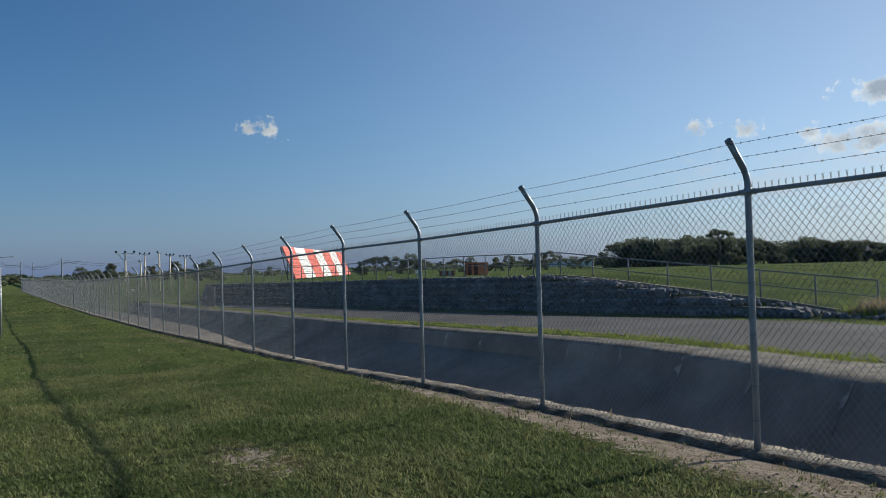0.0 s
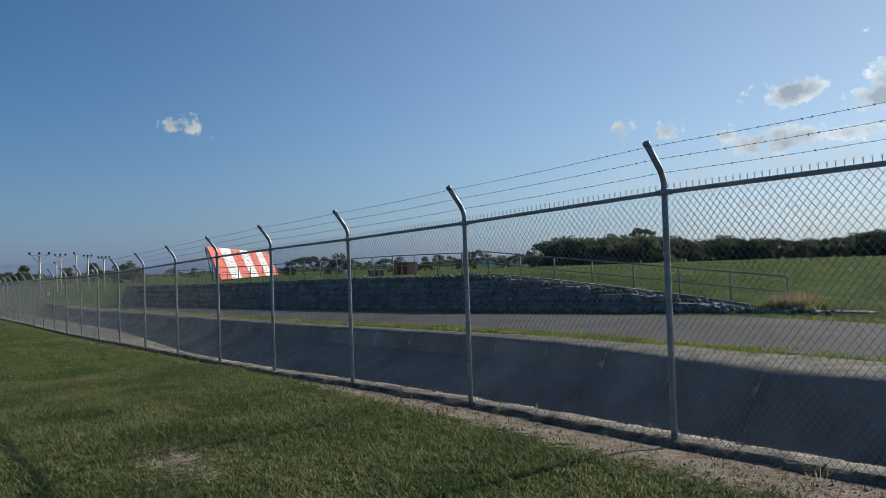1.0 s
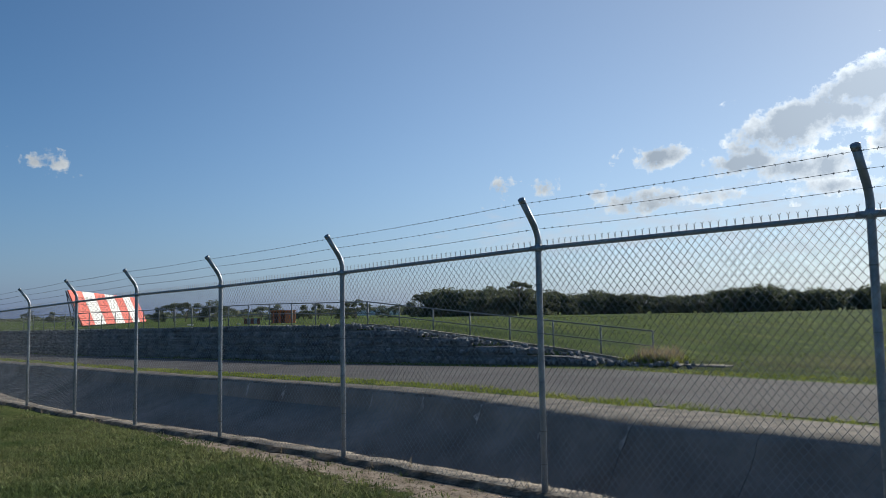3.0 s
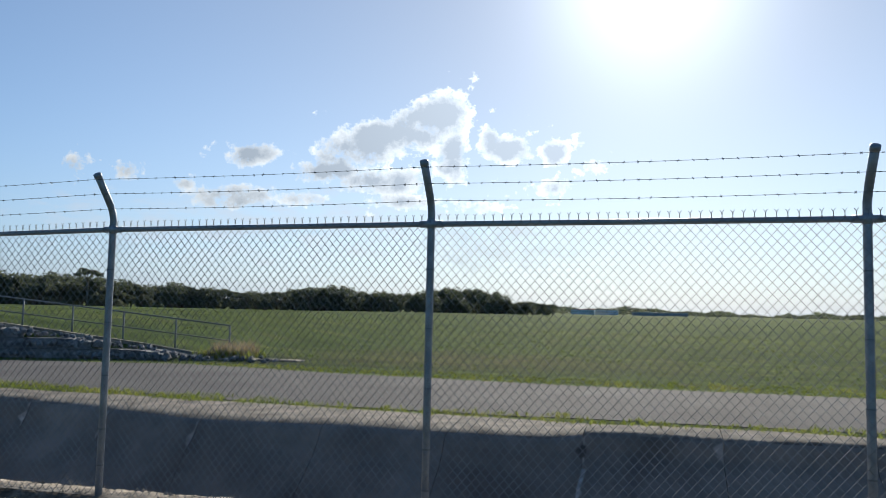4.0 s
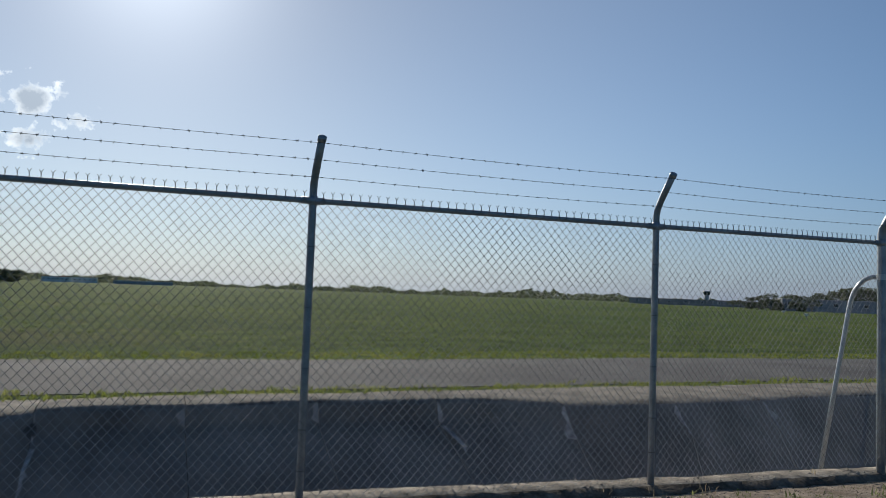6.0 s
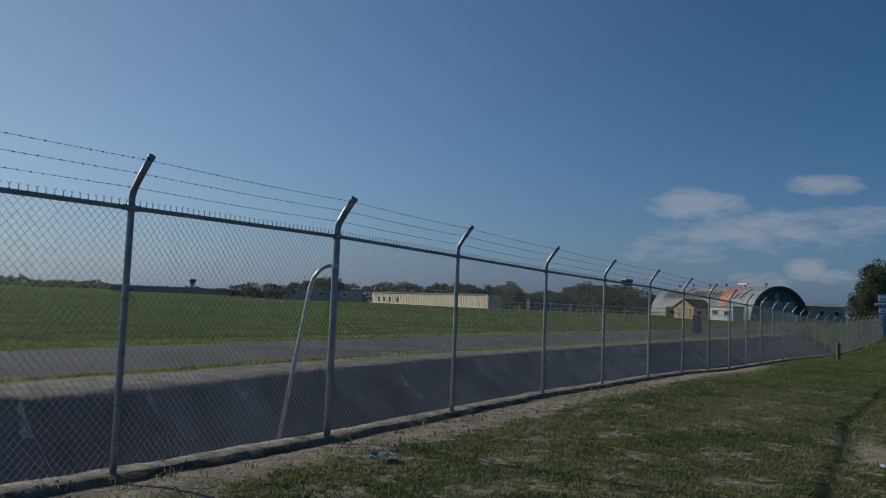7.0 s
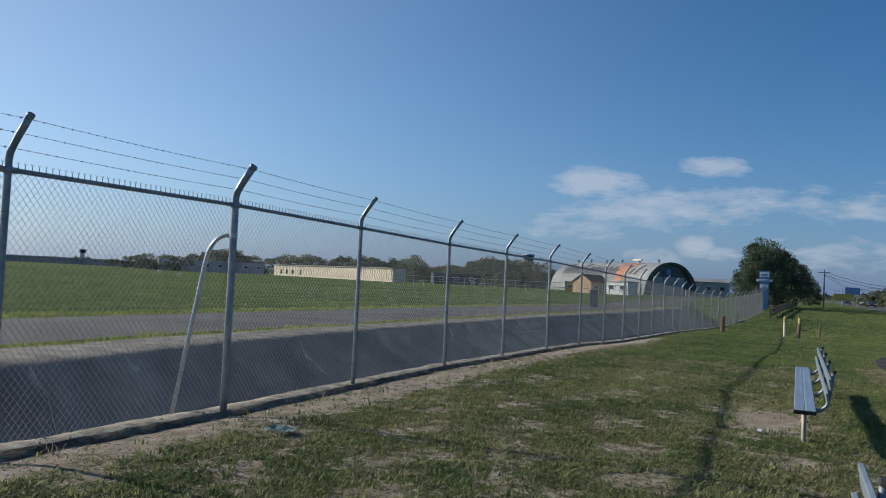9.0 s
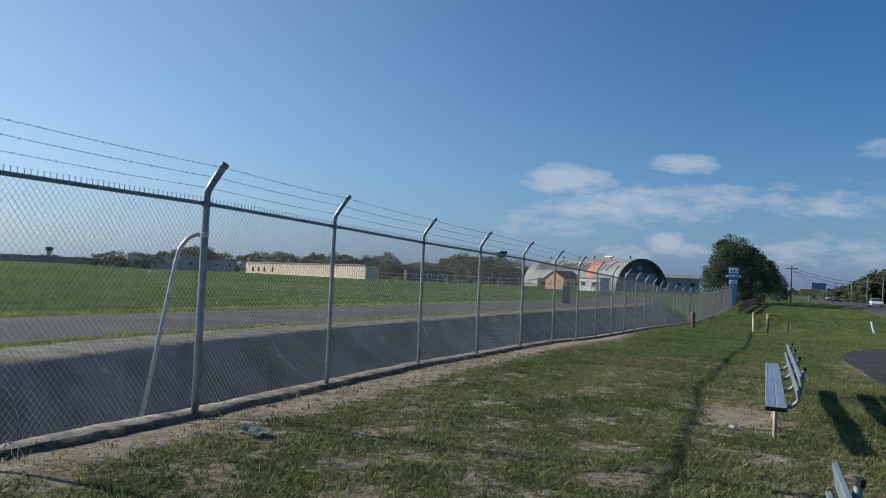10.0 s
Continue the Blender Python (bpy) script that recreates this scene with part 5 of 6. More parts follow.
def control_tower(az, dist, el, w):
    base = spot(az, dist, 0.4)
    h = 1.55 + dist * math.tan(radians(el)) - base.z
    t = thing("control_tower", "grey concrete control tower with a glazed cab", "control tower", at=Matrix.Translation(base))
    bm = bmesh.new()
    tube(bm, [(0, 0, -0.2), (0, 0, h - w * 0.6)], [w * 0.36, w * 0.32], 10)
    part("shaft", bm, GREYCLAD, t)
    bm = bmesh.new()
    tube(bm, [(0, 0, h - w * 0.62), (0, 0, h - w * 0.5), (0, 0, h - w * 0.12)], [w * 0.36, w * 0.46, w * 0.54], 8)
    part("cab", bm, GLASS, t)
    bm = bmesh.new()
    tube(bm, [(0, 0, h - w * 0.12), (0, 0, h - 0.02)], [w * 0.58, w * 0.5], 8)
    part("roof", bm, GREYCLAD, t)
    bm = bmesh.new()
    tube(bm, [(0, 0, h), (0, 0, h + w * 0.3)], 0.08, 5)
    part("mast", bm, DARK, t)


control_tower(-40.25, 560, 0.9, 4.6)
control_tower(-71.6, 300, 2.2, 4.2)


def inner_fence():
    f = thing("inner_fence", "low chain-link fence inside the airfield", "fence")
    a, b = spot(-61.0, 150), spot(-80.5, 150)
    n = 26
    post = bmesh.new()
    tube(post, [(0, 0, -0.1), (0, 0, 1.8)], 0.05, 6)
    post = bm_mesh("post", post, STEEL_PALE)
    tops = []
    for k in range(n + 1):
        p = a.lerp(b, k / n)
        p.z = float(height(p.x, p.y))
        part("post", post, None, f).location = p
        tops.append(p)
    for name, up in (("top_rail", 1.8), ("mid_rail", 0.95)):
        bm = bmesh.new()
        tube(bm, [p + Vector((0, 0, up)) for p in tops], 0.045, 5)
        part(name, bm, STEEL_PALE, f)


inner_fence()


# ---- the public side ----
def bench_thing(x_end, x_start, y, base):
    """A long aluminium bench that faces the fence; built along +x from its own origin."""
    L = x_end - x_start
    b = thing("park_bench", "long aluminium bench on pipe legs with a slatted back", "bench", "spectator benches", at=Matrix.Translation((x_start, y, base)))
    seat_z = 0.44
    for k, yy in enumerate((0.065, -0.065)):
        bm = bmesh.new()
        box(bm, L / 2, yy, seat_z, L, 0.126, 0.036, 0.006)
        for g in (-0.036, 0.0, 0.036):
            box(bm, L / 2, yy + g, seat_z + 0.0185, L, 0.012, 0.004)
        part("seat_plank", bm, ALUMINIUM, b, "ribbed aluminium seat plank")
    for up, back in ((0.60, -0.255), (0.745, -0.285)):
        bm = bmesh.new()
        box(bm, L / 2, back, up, L, 0.036, 0.125, 0.006, Matrix.Rotation(radians(-11), 4, "X"))
        part("back_plank", bm, BENCHPAINT, b, "grey back plank")
    for yy in (0.065, -0.065):
        for x in (0.006, L - 0.006):
            bm = bmesh.new()
            box(bm, x, yy, seat_z - 0.001, 0.03, 0.13, 0.042, 0.004)
            part("end_cap", bm, RUBBER, b, "black plastic end cap")
    for k in range(4):
        x = 0.55 + (L - 1.1) * k / 3
        bm = bmesh.new()
        arm = [(x, 0.10, seat_z - 0.04), (x, -0.10, seat_z - 0.045), (x, -0.2, seat_z - 0.03), (x, -0.262, seat_z + 0.02), (x, -0.292, seat_z + 0.1), (x, -0.322, seat_z + 0.28), (x, -0.338, seat_z + 0.39)]
        tube(bm, arm, 0.024, 8)
        a = part("arm", bm, BENCHPAINT, b, "bent pipe arm", True)
        bm = bmesh.new()
        tube(bm, [(x, -0.337, seat_z + 0.38), (x, -0.342, seat_z + 0.415)], 0.031, 8)
        part("arm_cap", bm, RUBBER, a)
        bm = bmesh.new()
        tube(bm, [(x, 0, -0.25), (x, 0, seat_z - 0.03)], 0.03, 10)
        part("leg", bm, LEG, b, "dull galvanised leg set in the ground", True)
    b.scale = (1, 0.82, 1)
    return b


bench_thing(16.4, 10.85, -0.02, -0.10)
bench_thing(6.3, 0.75, 0.0, -0.075)


def bollard(x, y, tall, w, mat, tip, lean=0.0, label="short timber bollard in the grass"):
    b = thing("bollard", label, "bollard", "bollards in the grass", at=Matrix.Translation((x, y, float(height(x, y)))) @ Matrix.Rotation(radians(lean), 4, "X"))
    bm = bmesh.new()
    tube(bm, [(0, 0, -0.2), (0, 0, tall * 0.72), (0, 0, tall * 0.73)], [w / 2, w / 2 * 0.95, w / 2 * 0.95], 8)
    part("shaft", bm, mat, b)
    bm = bmesh.new()
    tube(bm, [(0, 0, tall * 0.725), (0, 0, tall * 0.96), (0, 0, tall)], [w / 2 * 1.03, w / 2, w / 2 * 0.7], 8)
    part("head", bm, tip, b)


bollard(50.2, 0.72, 1.15, 0.14, CREAM, YELLOW, 0, "pale bollard with a worn yellow head")
bollard(49.8, 0.0, 1.12, 0.18, TIMBER, YELLOW, 3, "dark timber bollard with a worn yellow head")
bollard(54.0, -1.15, 0.86, 0.12, TIMBER, TIMBER, 3, "short dark timber bollard in the grass")
bollard(64.0, -7.0, 0.85, 0.16, WHITE, WHITE, -14, "leaning white guide post")
bollard(52.0, 4.2, 0.95, 0.24, TIMBER, TIMBER, 0, "thick brown post by the fence")

loop = thing("wire_coil", "loose coil of dark cable hung on a bollard", "cable", at=Matrix.Translation((49.8, -0.35, float(height(49.8, -.35)) + 0.75)))
bm = bmesh.new()
tube(bm, [(0, 0.34 * math.cos(a), 0.3 * math.sin(a)) for a in [math.pi * 2 * k / 18 for k in range(18)]], 0.014, 6)
part("coil", bm, RUBBER, loop)


def timber_barrier():
    b = thing("timber_barrier", "low brown timber barrier across the verge", "barrier")
    pts = [Vector((86 + 4.4 * k, 2.55 - 0.16 * k, 0)) for k in range(9)]
    for p in pts:
        p.z = float(height(p.x, p.y))
        bm = bmesh.new()
        box(bm, p.x, p.y, p.z + 0.4, 0.22, 0.2, 1.1, 0.02)
        part("post", bm, TIMBER, b)
    for p, q in zip(pts, pts[1:]):
        for up in (0.3, 0.72):
            bm = bmesh.new()
            way = q - p
            turn = Matrix.Rotation(math.atan2(way.y, way.x), 4, "Z")
            mid = (p + q) / 2
            box(bm, mid.x, mid.y - 0.14, mid.z + up, way.length - 0.03, 0.07, 0.26, 0.015, turn)
            part("rail", bm, TIMBER, b)


timber_barrier()


def pylon_sign():
    base = spot(-87.95, 108)
    s = thing("pylon_sign", "tall blue and white tapered pylon sign", "sign", at=Matrix.Translation(base) @ Matrix.Rotation(radians(-88), 4, "Z"))
    bm = bmesh.new()
    v = [bm.verts.new(p) for p in ((-0.4, -0.2, -0.2), (0.4, -0.2, -0.2), (0.4, 0.2, -0.2), (-0.4, 0.2, -0.2), (-0.68, -0.2, 5.0), (0.68, -0.2, 5.0), (0.68, 0.2, 5.0), (-0.68, 0.2, 5.0))]
    for q in ((0, 1, 5, 4), (1, 2, 6, 5), (2, 3, 7, 6), (3, 0, 4, 7), (4, 5, 6, 7)):
        bm.faces.new([v[i] for i in q])
    part("body", bm, BLUE, s)
    for z, w, h, mat in ((4.5, 1.1, 0.6, WHITE), (3.75, 1.9, 0.3, WHITE), (3.0, 0.95, 0.5, WHITE)):
        bm = bmesh.new()
        box(bm, 0, -0.23, z, w, 0.08, h, 0.02)
        p = part("panel", bm, mat, s)
        if mat is WHITE:
            for dz in (-0.12, 0.05):
                bm = bmesh.new()
                box(bm, 0, -0.28, z + dz, w * 0.7, 0.02, 0.08)
                part("text_bar", bm, BLUE, p)


pylon_sign()


def power_pole(az, dist, top_el, arm_side=0, lamp=False, label="grey timber power pole with crossarm"):
    base = spot(az, dist)
    tall = 1.57 + dist * math.tan(radians(top_el)) - base.z
    p = thing("power_pole", label, "power pole", "roadside poles", at=Matrix.Translation(base) @ Matrix.Rotation(radians(az), 4, "Z"))
    bm = bmesh.new()
    tube(bm, [(0, 0, -0.3), (0, 0, tall)], [0.14, 0.09], 8)
    part("pole", bm, POLEWOOD, p, shade=True)
    if arm_side:
        bm = bmesh.new()
        tube(bm, [(0, 0, tall * 0.78), (arm_side * 1.2, 0, tall * 0.84), (arm_side * 3.2, 0, tall * 0.86)], 0.06, 6)
        a = part("lamp_arm", bm, STEEL_PALE, p)
        bm = bmesh.new()
        box(bm, arm_side * 3.6, 0, tall * 0.86, 0.8, 0.25, 0.14, 0.04)
        part("lamp_head", bm, STEEL_PALE, a)
    else:
        bm = bmesh.new()
        box(bm, 0, 0, tall - 0.5, 2.0, 0.12, 0.12, 0.02)
        part("crossarm", bm, POLEWOOD, p)
    return base + Vector((0, 0, tall - 0.4))


heads = [power_pole(-91.6, 150, 1.9, 0), power_pole(-94.3, 260, 0.9, -1), power_pole(-95.2, 230, 1.0, -1), power_pole(-96.1, 210, 1.15, -1), power_pole(-97.0, 190, 1.25, -1), power_pole(-98.2, 165, 1.5, 0), power_pole(-92.9, 300, .7, -1), power_pole(-93.6, 280, .8, 0)]
west = [power_pole(90.3, 170, 1.9, 1), power_pole(86.2, 190, 1.4, 1), power_pole(88.6, 260, 1.2, -1), power_pole(87.9, 280, 1.1, 1)]
cable = thing("overhead_cables", "thin dark overhead cables along the highway", "cable", kind="structure")
for chain in ([west[0], west[2], west[1], spot(80, 260, 8)], [heads[0], heads[1]], [heads[5], heads[0]]):
    for a, b in zip(chain, chain[1:]):
        for dz in (0, -0.5):
            bm = bmesh.new()
            tube(bm, [a.lerp(b, t / 8) + Vector((0, 0, dz - 1.6 * math.sin(math.pi * t / 8))) for t in range(9)], 0.03, 4)
            part("cable", bm, RUBBER, cable)


def flood_pole():
    base = spot(91.7, 123)
    base.z = -0.6
    f = thing("floodlight_pole", "cream floodlight pole with twin lamps", "light pole", at=Matrix.Translation(base) @ Matrix.Rotation(radians(90), 4, "Z"))
    bm = bmesh.new()
    tube(bm, [(0, 0, -0.2), (0, 0, 6.0)], [0.16, 0.12], 8)
    part("pole", bm, CREAM, f, shade=True)
    for s in (-0.45, 0.45):
        bm = bmesh.new()
        box(bm, s, -0.1, 6.2, 0.6, 0.4, 0.55, 0.08)
        part("lamp", bm, CREAM if s > 0 else DARK, f)


flood_pole()


def notice_board():
    z = float(height(-78, -0.75))
    n = thing("notice_board", "rusty brown notice board on two white legs", "sign", at=Matrix.Translation((-78, -0.75, z)) @ Matrix.Rotation(radians(88), 4, "Z"))
    bm = bmesh.new()
    box(bm, 0, 0, 1.12, 1.22, 0.06, 1.12, 0.015)
    part("board", bm, RUST, n)
    for k in range(4):
        bm = bmesh.new()
        box(bm, 0, -0.036, 0.72 + k * 0.27, 1.18, 0.02, 0.02)
        part("batten", bm, RUST, n)
    for s in (-0.4, 0.4):
        bm = bmesh.new()
        tube(bm, [(s, 0.05, -0.2), (s, 0.05, 1.5)], 0.04, 8)
        part("leg", bm, WHITE, n)


notice_board()
z = float(height(-34, 0.35))
lone = thing("steel_pole", "slender bare galvanised steel pole in the grass", "pole", at=Matrix.Translation((-34, 0.35, z)))
bm = bmesh.new()
tube(bm, [(0, 0, -0.2), (0, 0, 2.72)], 0.036, 8)
part("tube", bm, STEEL_PALE, lone, shade=True)
bm = bmesh.new()
tube(bm, [(0, 0, 2.72), (0, 0, 2.77)], [0.042, 0.03], 8)
part("cap", bm, STEEL_PALE, lone)


def car(x, y, heading, paint, label):
    """A sedan with body, glass, wheels and lamps."""
    c = thing("car", label, "car", "cars on the highway", at=Matrix.Translation((x, y, float(height(x, y)) + 0.05)) @ Matrix.Rotation(radians(heading), 4, "Z"))
    bm = bmesh.new()
    prof = [(-2.2, 0.35), (-2.25, 0.75), (-1.9, 0.92), (-1.0, 0.98), (1.2, 0.98), (2.1, 0.85), (2.25, 0.6), (2.2, 0.35)]
    sides = []
    for s, w in ((-0.88, 1), (0.88, 1)):
        sides.append([bm.verts.new((px, s, pz)) for px, pz in prof])
    bm.faces.new(sides[0])
    bm.faces.new(sides[1][::-1])
    for i in range(len(prof)):
        j = (i + 1) % len(prof)
        bm.faces.new((sides[0][i], sides[1][i], sides[1][j], sides[0][j]))
    part("body", bm, paint, c)
    bm = bmesh.new()
    low, high = [(-1.5, 0.97), (1.1, 0.97)], [(-1.0, 1.42), (0.35, 1.42)]
    v = [bm.verts.new((px, s * (0.82 if pz < 1.2 else 0.62), pz)) for s in (-1, 1) for px, pz in (low[0], low[1], high[1], high[0])]
    for q in ((0, 1, 2, 3), (7, 6, 5, 4), (1, 5, 6, 2), (0, 3, 7, 4)):
        bm.faces.new([v[i] for i in q])
    part("windows", bm, GLASS, c)
    bm = bmesh.new()
    box(bm, -0.32, 0, 1.44, 1.4, 1.26, 0.06, 0.02)
    part("roof", bm, paint, c)
    for px in (-1.4, 1.4):
        for s in (-0.85, 0.85):
            bm = bmesh.new()
            tube(bm, [(px, s - 0.1, 0.32), (px, s + 0.1, 0.32)], 0.32, 12)
            wheel = part("wheel", bm, RUBBER, c)
            bm = bmesh.new()
            tube(bm, [(px, s - 0.108, 0.32), (px, s + 0.108, 0.32)], 0.19, 8)
            part("rim", bm, STEEL_PALE, wheel)
    for s in (-0.65, 0.65):
        bm = bmesh.new()
        box(bm, -2.2, s, 0.72, 0.1, 0.3, 0.14, 0.02)
        part("tail_lamp", bm, RED, c)
        bm = bmesh.new()
        box(bm, 2.18, s, 0.66, 0.1, 0.32, 0.14, 0.02)
        part("head_lamp", bm, WHITE, c)


car(150, -17.0, 180, CARWHITE, "white sedan on the far side of the highway")
car(215, -16.0, 180, CARDARK, "dark sedan on the highway")
car(262, -17.5, 180, CARWHITE, "pale sedan far along the highway")
car(285, -14.5, 180, CARDARK, "dark sedan far along the highway")

gantry = thing("road_sign", "blue and yellow road sign boards beside the highway", "sign", at=Matrix.Translation(spot(-93.1, 210)) @ Matrix.Rotation(radians(-90), 4, "Z"))
for s in (-1.6, 1.6):
    bm = bmesh.new()
    tube(bm, [(s, 0, -0.2), (s, 0, 4.4)], 0.09, 6)
    part("leg", bm, STEEL_PALE, gantry)
bm = bmesh.new()
box(bm, 0.6, -0.1, 3.7, 3.2, 0.08, 1.7, 0.02)
part("board", bm, BLUE, gantry, "blue sign board")
bm = bmesh.new()
box(bm, -1.4, -0.16, 2.3, 4.2, 0.08, 1.3, 0.02)
part("board", bm, YELLOW, gantry, "yellow sign board")



def fence_plate(x, low, high, w, mat, label):
    """A plate wired to the fence mesh."""
    y, z = float(fence_line(x)), float(near_z(x))
    p = thing("fence_sign", label, "sign", at=Matrix.Translation((x, y - 0.06, z)))
    bm = bmesh.new()
    box(bm, 0, 0, (low + high) / 2, w, 0.012, high - low, 0.004)
    plate = part("plate", bm, mat, p)
    for s in (-1, 1):
        for zz in (low + 0.06, high - 0.06):
            bm = bmesh.new()
            box(bm, s * w * 0.4, 0.014, zz, 0.02, 0.03, 0.02, 0.003)
            part("clip", bm, STEEL_PALE, plate)


fence_plate(-70.5, 0.25, 1.35, 0.5, DARK, "dark plate seen from behind on the fence")
fence_plate(62.0, 0.5, 1.3, 0.3, DARK, "small dark plate on the fence")
fence_plate(47.6, 2.0, 2.3, 0.32, WHITE, "small white plate high on the fence")

# litter in the grass
can = thing("drink_can", "crushed pale drink can in the dirt", "litter", at=Matrix.Translation((11.6, 0.42, float(height(11.6, .42)) + 0.03)) @ Matrix.Rotation(radians(35), 4, "Z"))
bm = bmesh.new()
tube(bm, [(-0.06, 0, 0), (-0.055, 0, 0), (-0.01, 0, 0.004), (0.05, 0, 0), (0.06, 0, 0)], [0.024, 0.032, 0.026, 0.032, 0.025], 10)
part("body", bm, ALUMINIUM, can)
can.scale = (0.75, 0.75, 0.75)
sheet = thing("plastic_sheet", "crumpled clear plastic wrapper lying in the grass", "litter", at=Matrix.Translation((8.2, 4.6, float(height(8.2, 4.6)) + 0.03)))
bm = bmesh.new()
bmesh.ops.create_grid(bm, x_segments=8, y_segments=6, size=0.13)
for v in bm.verts:
    v.co.z = 0.05 * noise.noise(v.co * 9) + 0.02
part("film", bm, PLASTIC, sheet)


# crumbs of broken concrete and soil on the strip and the worn ground beside it
def crumbs():
    r = random.Random(21)
    verts, faces = [], []
    for k in range(7000):
        x = r.uniform(-14, 20)
        on_kerb = r.random() < 0.28
        y = float(fence_line(x)) + (r.uniform(-0.03, 0.26) if on_kerb else -0.06 - abs(r.gauss(0, 0.45)))
        z = (float(near_z(x)) + 0.008) if on_kerb else float(height(x, y))
        s = r.uniform(0.004, 0.016) * (1 if r.random() < 0.93 else 1.7)
        a, n = r.uniform(0, 6.28), len(verts)
        ring = [(x + s * math.cos(a + q) * r.uniform(0.7, 1.3), y + s * math.sin(a + q) * r.uniform(0.7, 1.3), z - 0.004) for q in (0, 1.6, 3.1, 4.7)]
        verts += ring + [(x + s * 0.2, y - s * 0.1, z + s * r.uniform(0.5, 1.0))]
        faces += [(n, n + 1, n + 4), (n + 1, n + 2, n + 4), (n + 2, n + 3, n + 4), (n + 3, n, n + 4)]
    tagged(new("rubble_crumbs", mesh_of("rubble_crumbs", verts, faces, CRUMB)), "small crumbs of concrete and soil along the fence's foot", "rubble", kind="stuff")


crumbs()


# ---- grass ----
def blades(name, mat, label, n, where, lo, hi, seed, wide=0.006, keep=None, sprawl=(0.15, 0.9)):
    """Bent two-piece blades in loose tufts over a stretch of ground."""
    r = np.random.RandomState(seed)
    (xa, xb), (ya, yb) = where
    tufts = n // 7
    cx, cy = r.uniform(xa, xb, tufts), r.uniform(ya, yb, tufts)
    if keep is not None:
        ok = keep(cx, cy, r)
        cx, cy = cx[ok], cy[ok]
    x = np.repeat(cx, 7) + r.normal(0, 0.03, len(cx) * 7)
    y = np.repeat(cy, 7) + r.normal(0, 0.03, len(cx) * 7)
    m = len(x)
    z = height(x, y) - 0.01
    h = r.uniform(lo, hi, m) * np.repeat(r.uniform(0.5, 1.25, len(cx)), 7)
    a, lean = r.uniform(0, 6.283, m), r.uniform(*sprawl, m) * h
    w = wide * r.uniform(0.6, 1.4, m)
    side = np.stack([-np.sin(a), np.cos(a), 0 * a], 1) * w[:, None]
    root = np.stack([x, y, z], 1)
    mid = root + np.stack([np.cos(a) * lean * 0.35, np.sin(a) * lean * 0.35, h * 0.62], 1)
    tip = root + np.stack([np.cos(a) * lean, np.sin(a) * lean, h], 1)
    verts = np.stack([root - side, root + side, mid + side * 0.75, mid - side * 0.75, tip], 1).reshape(-1, 3)
    k = np.arange(m) * 5
    me = bpy.data.meshes.new(name)
    me.vertices.add(m * 5)
    me.vertices.foreach_set("co", verts.astype(np.float32).ravel())
    loops = np.stack([k, k + 1, k + 2, k + 3, k + 3, k + 2, k + 4], 1).astype(np.int32).ravel()
    me.loops.add(m * 7)
    me.loops.foreach_set("vertex_index", loops)
    me.polygons.add(m * 2)
    starts = np.stack([np.arange(m) * 7, np.arange(m) * 7 + 4], 1).astype(np.int32).ravel()
    me.polygons.foreach_set("loop_start", starts)
    me.update(calc_edges=True)
    me.validate()
    me.materials.append(mat)
    return tagged(new(name, me), label, "grass", kind="stuff")


def lawn(thin):
    def keep(x, y, r):
        off = y - fence_line(x)
        cover = 1 - np.clip(bare(x, y) * 1.5 + r.normal(0, 0.2, len(x)), 0, 1)
        paved = (y < np.interp(x, [3, 14, 18, 26, 30.3, 33, 36, 38, 39.6], [-2.6, -2.1, -1.95, -1.9, -2.2, -2.8, -3.6, -4.8, -8])) & (x > 3) & (x < 39)
        return (r.uniform(0, 1, len(x)) < cover * thin(x, y)) & (off < -0.1) & ~paved
    return keep


blades("lawn_grass", GREENBLADE, "short green mown grass", 900000, ((-15, 19), (-3, 5.8)), 0.022, 0.062, 1, 0.0058, lawn(lambda x, y: np.where(((x > -1.8) & (x < 4.6) & (y < 4.2)) | ((x < 0) & (y < -0.6)), 0.0, 1.0)), (0.3, 1.5))
blades("lawn_grass_far", GREENBLADE, "short green mown grass farther off", 95000, ((-60, 60), (-7, 5.8)), 0.025, 0.065, 2, 0.011, lawn(lambda x, y: np.where((x > -15) & (x < 19), 0.0, 1.0)))
blades("verge_lawn_east", GREENBLADE, "green grass of the far verge", 34000, ((60, 130), (-11, 5.0)), 0.05, 0.12, 12, 0.022, lawn(lambda x, y: 1.0))
blades("verge_lawn_west", GREENBLADE, "green grass of the far verge", 34000, ((-130, -60), (-11, 5.6)), 0.05, 0.12, 13, 0.022, lawn(lambda x, y: 1.0))
blades("weed_tufts", GREENBLADE, "taller weed tufts in the lawn", 16000, ((-40, 30), (-3, 5.8)), 0.05, 0.13, 3, 0.006, lawn(lambda x, y: (np.sin(x * 1.7 + y) * np.sin(y * 2.3 - x * 0.6) > 0.35) * 1.0))
blades("verge_grass", VERGE, "bright backlit grass along the drain's far bank", 150000, ((-75, 80), (10.85, 12.7)), 0.025, 0.085, 4, 0.009, lambda x, y, r: (y > verge_edge(x) + 0.12 * np.sin(x * 2.1) * np.sin(x * 0.73 + 1) + 0.1 * np.sin(x * 7.3)) & (y < np.maximum(12.06, verge_edge(x) + 0.85) + 0.14 * np.sin(x * 1.3 + 2) + 0.08 * np.sin(x * 5.1)))
blades("verge_tufts", VERGE, "taller backlit grass on the drain's far bank", 26000, ((-75, -3), (11.2, 12.6)), 0.04, 0.10, 14, 0.010, lambda x, y, r: (y > verge_edge(x) + 0.1) & (y < verge_edge(x) + 0.75))
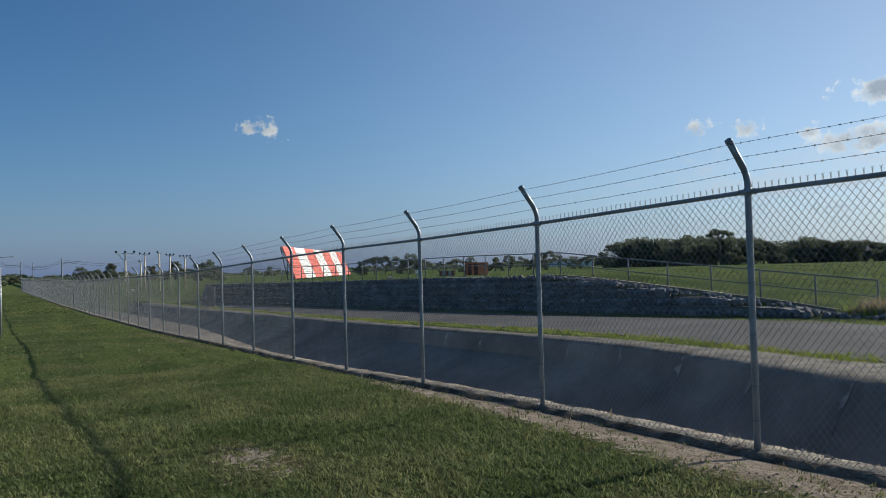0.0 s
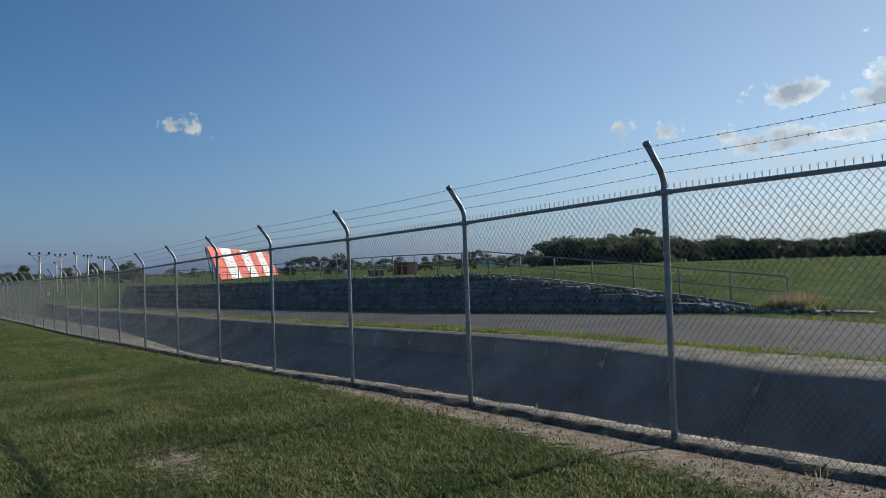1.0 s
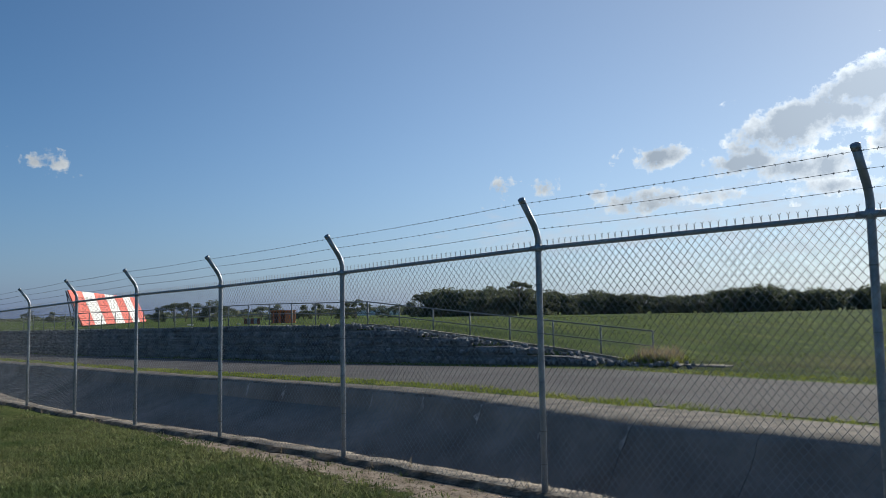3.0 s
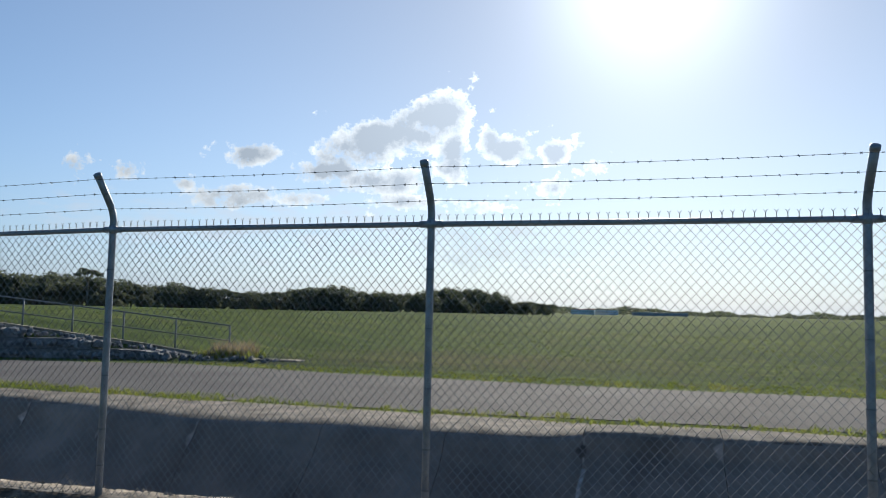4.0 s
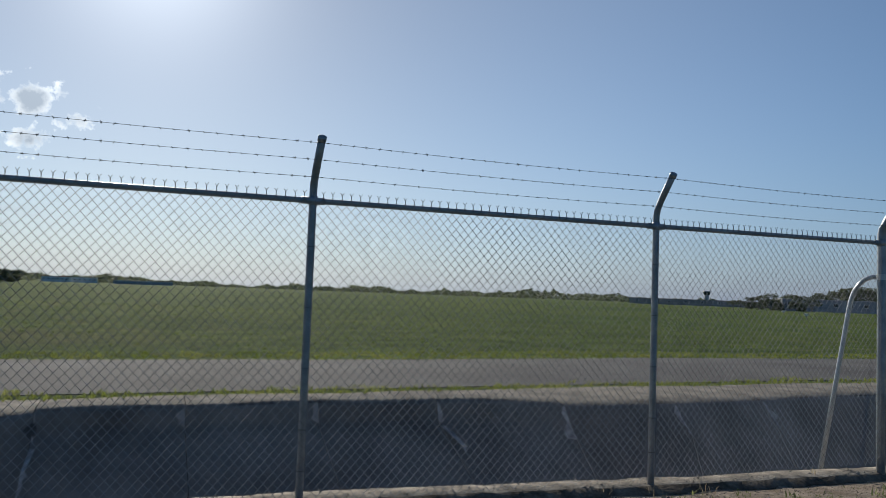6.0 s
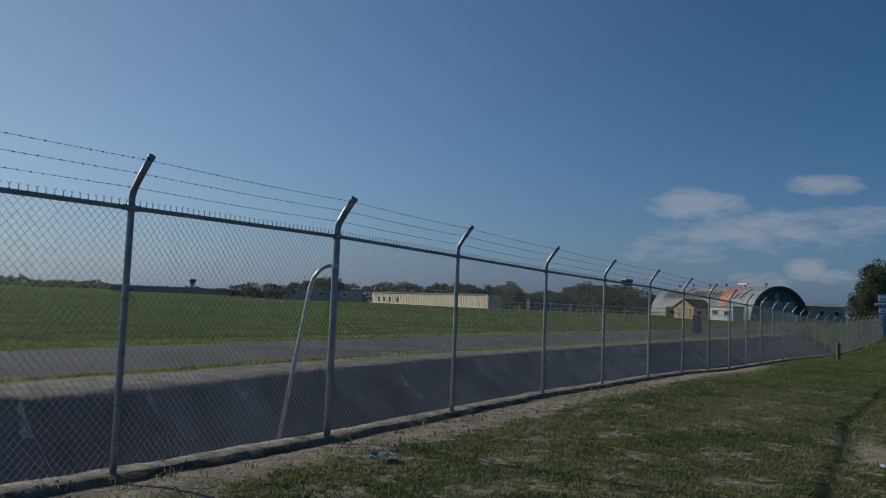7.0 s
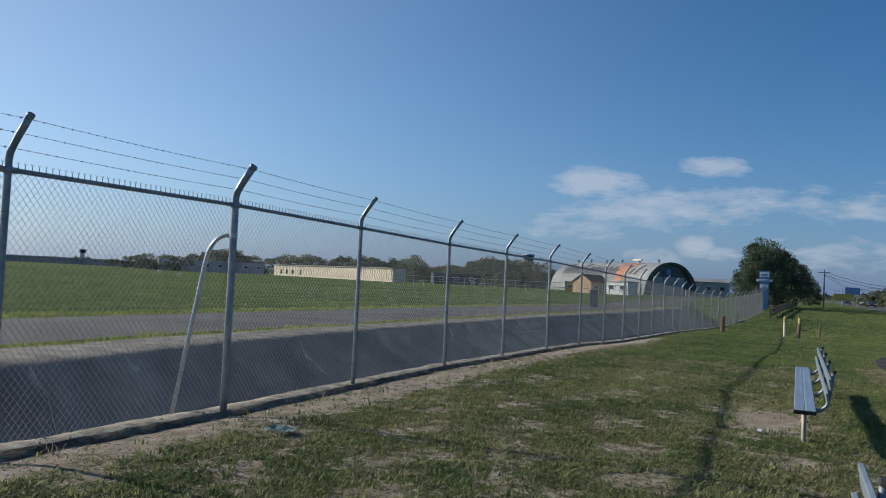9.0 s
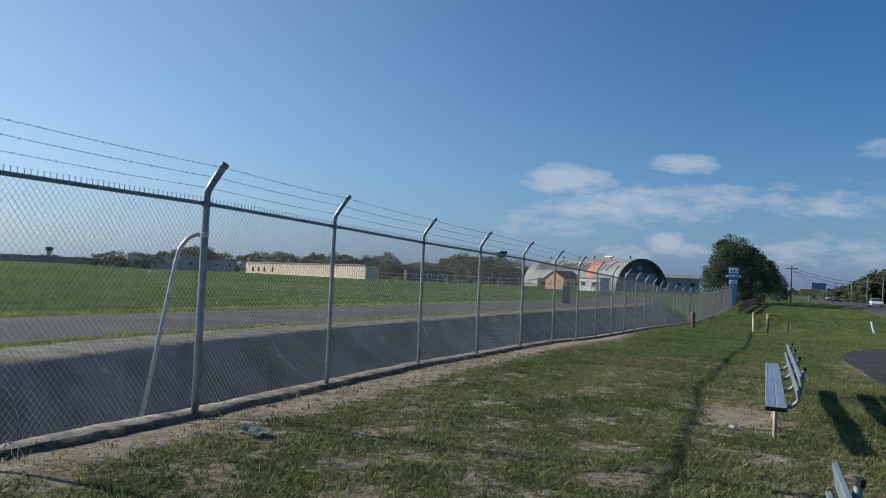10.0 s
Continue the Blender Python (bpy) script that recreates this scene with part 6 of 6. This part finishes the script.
blades("field_edge_grass", VERGE, "rough grass along the road's far edge", 45000, ((-10, 80), (16.7, 18.8)), 0.03, 0.08, 5, 0.010, lambda x, y, r: y > np.interp(x, [-10, -6, 8, 80], [18.0, 17.5, 16.8, 18.2]))
blades("field_grass", FIELDBLADE, "rough grown grass of the airfield", 60000, ((-45, 85), (18.4, 62)), 0.03, 0.09, 6, 0.02, lambda x, y, r: (np.sin(x * 0.31 + y * 0.9) * np.sin(y * 0.47 - x * 0.12) + r.normal(0, 0.5, len(x)) > 0.1) & (height(x, y) > -0.5) & (y > np.interp(x, [-45, -12, -6, 10, 80], [30, 24, 19, 18.4, 19.5])))
blades("bank_weeds", DRYBLADE, "thin dry weeds on the bank behind the fence", 5000, ((-60, -12), (6.1, 7.2)), 0.08, 0.3, 15, 0.004)
blades("fence_weeds", DRYBLADE, "dry weed stalks along the fence's foot", 1400, ((-30, 30), (5.6, 6.3)), 0.04, 0.15, 7, 0.003)
blades("reed_clump", DRYBLADE, "clump of dry pink-brown seed grass by the wall's end", 1500, ((-10.9, -9.7), (20.2, 21.2)), 0.2, 0.55, 8, 0.012)
blades("reed_leaves", VERGE, "green leaves in the seed grass clump", 1200, ((-11.2, -9.5), (20.0, 21.2)), 0.15, 0.35, 9, 0.014)
blades("dry_lawn_grass", DRYBLADE, "short straw-coloured grass on the worn ground", 150000, ((1, 24), (-2.5, 5.8)), 0.015, 0.05, 16, 0.005, lambda x, y, r: (bare(x, y) > 0.12) & (bare(x, y) < 0.56) & (r.uniform(0, 1, len(x)) < 0.75 - bare(x, y) * 0.7) & ~((x < 4.6) & (y < 4.2)), (0.5, 2.0))
blades("broad_leaf_weeds", GREENBLADE, "low sprawling broad-leaved weeds in the worn lawn", 120000, ((4, 21), (-2.2, 5.6)), 0.02, 0.05, 18, 0.010, lambda x, y, r: (np.sin(x * 3.7 + 1.3 * y) * np.sin(y * 4.9 - x * 1.6) + 0.6 * np.sin(x * 9 - y * 5) + r.normal(0, 0.35, len(x)) > 0.42) & (bare(x, y) < 0.62) & (y > np.interp(x, [4, 14, 18, 26], [-1.8, -1.6, -1.5, -1.5])) & ~((x < 4.6) & (y < 4.2)), (0.8, 2.2))
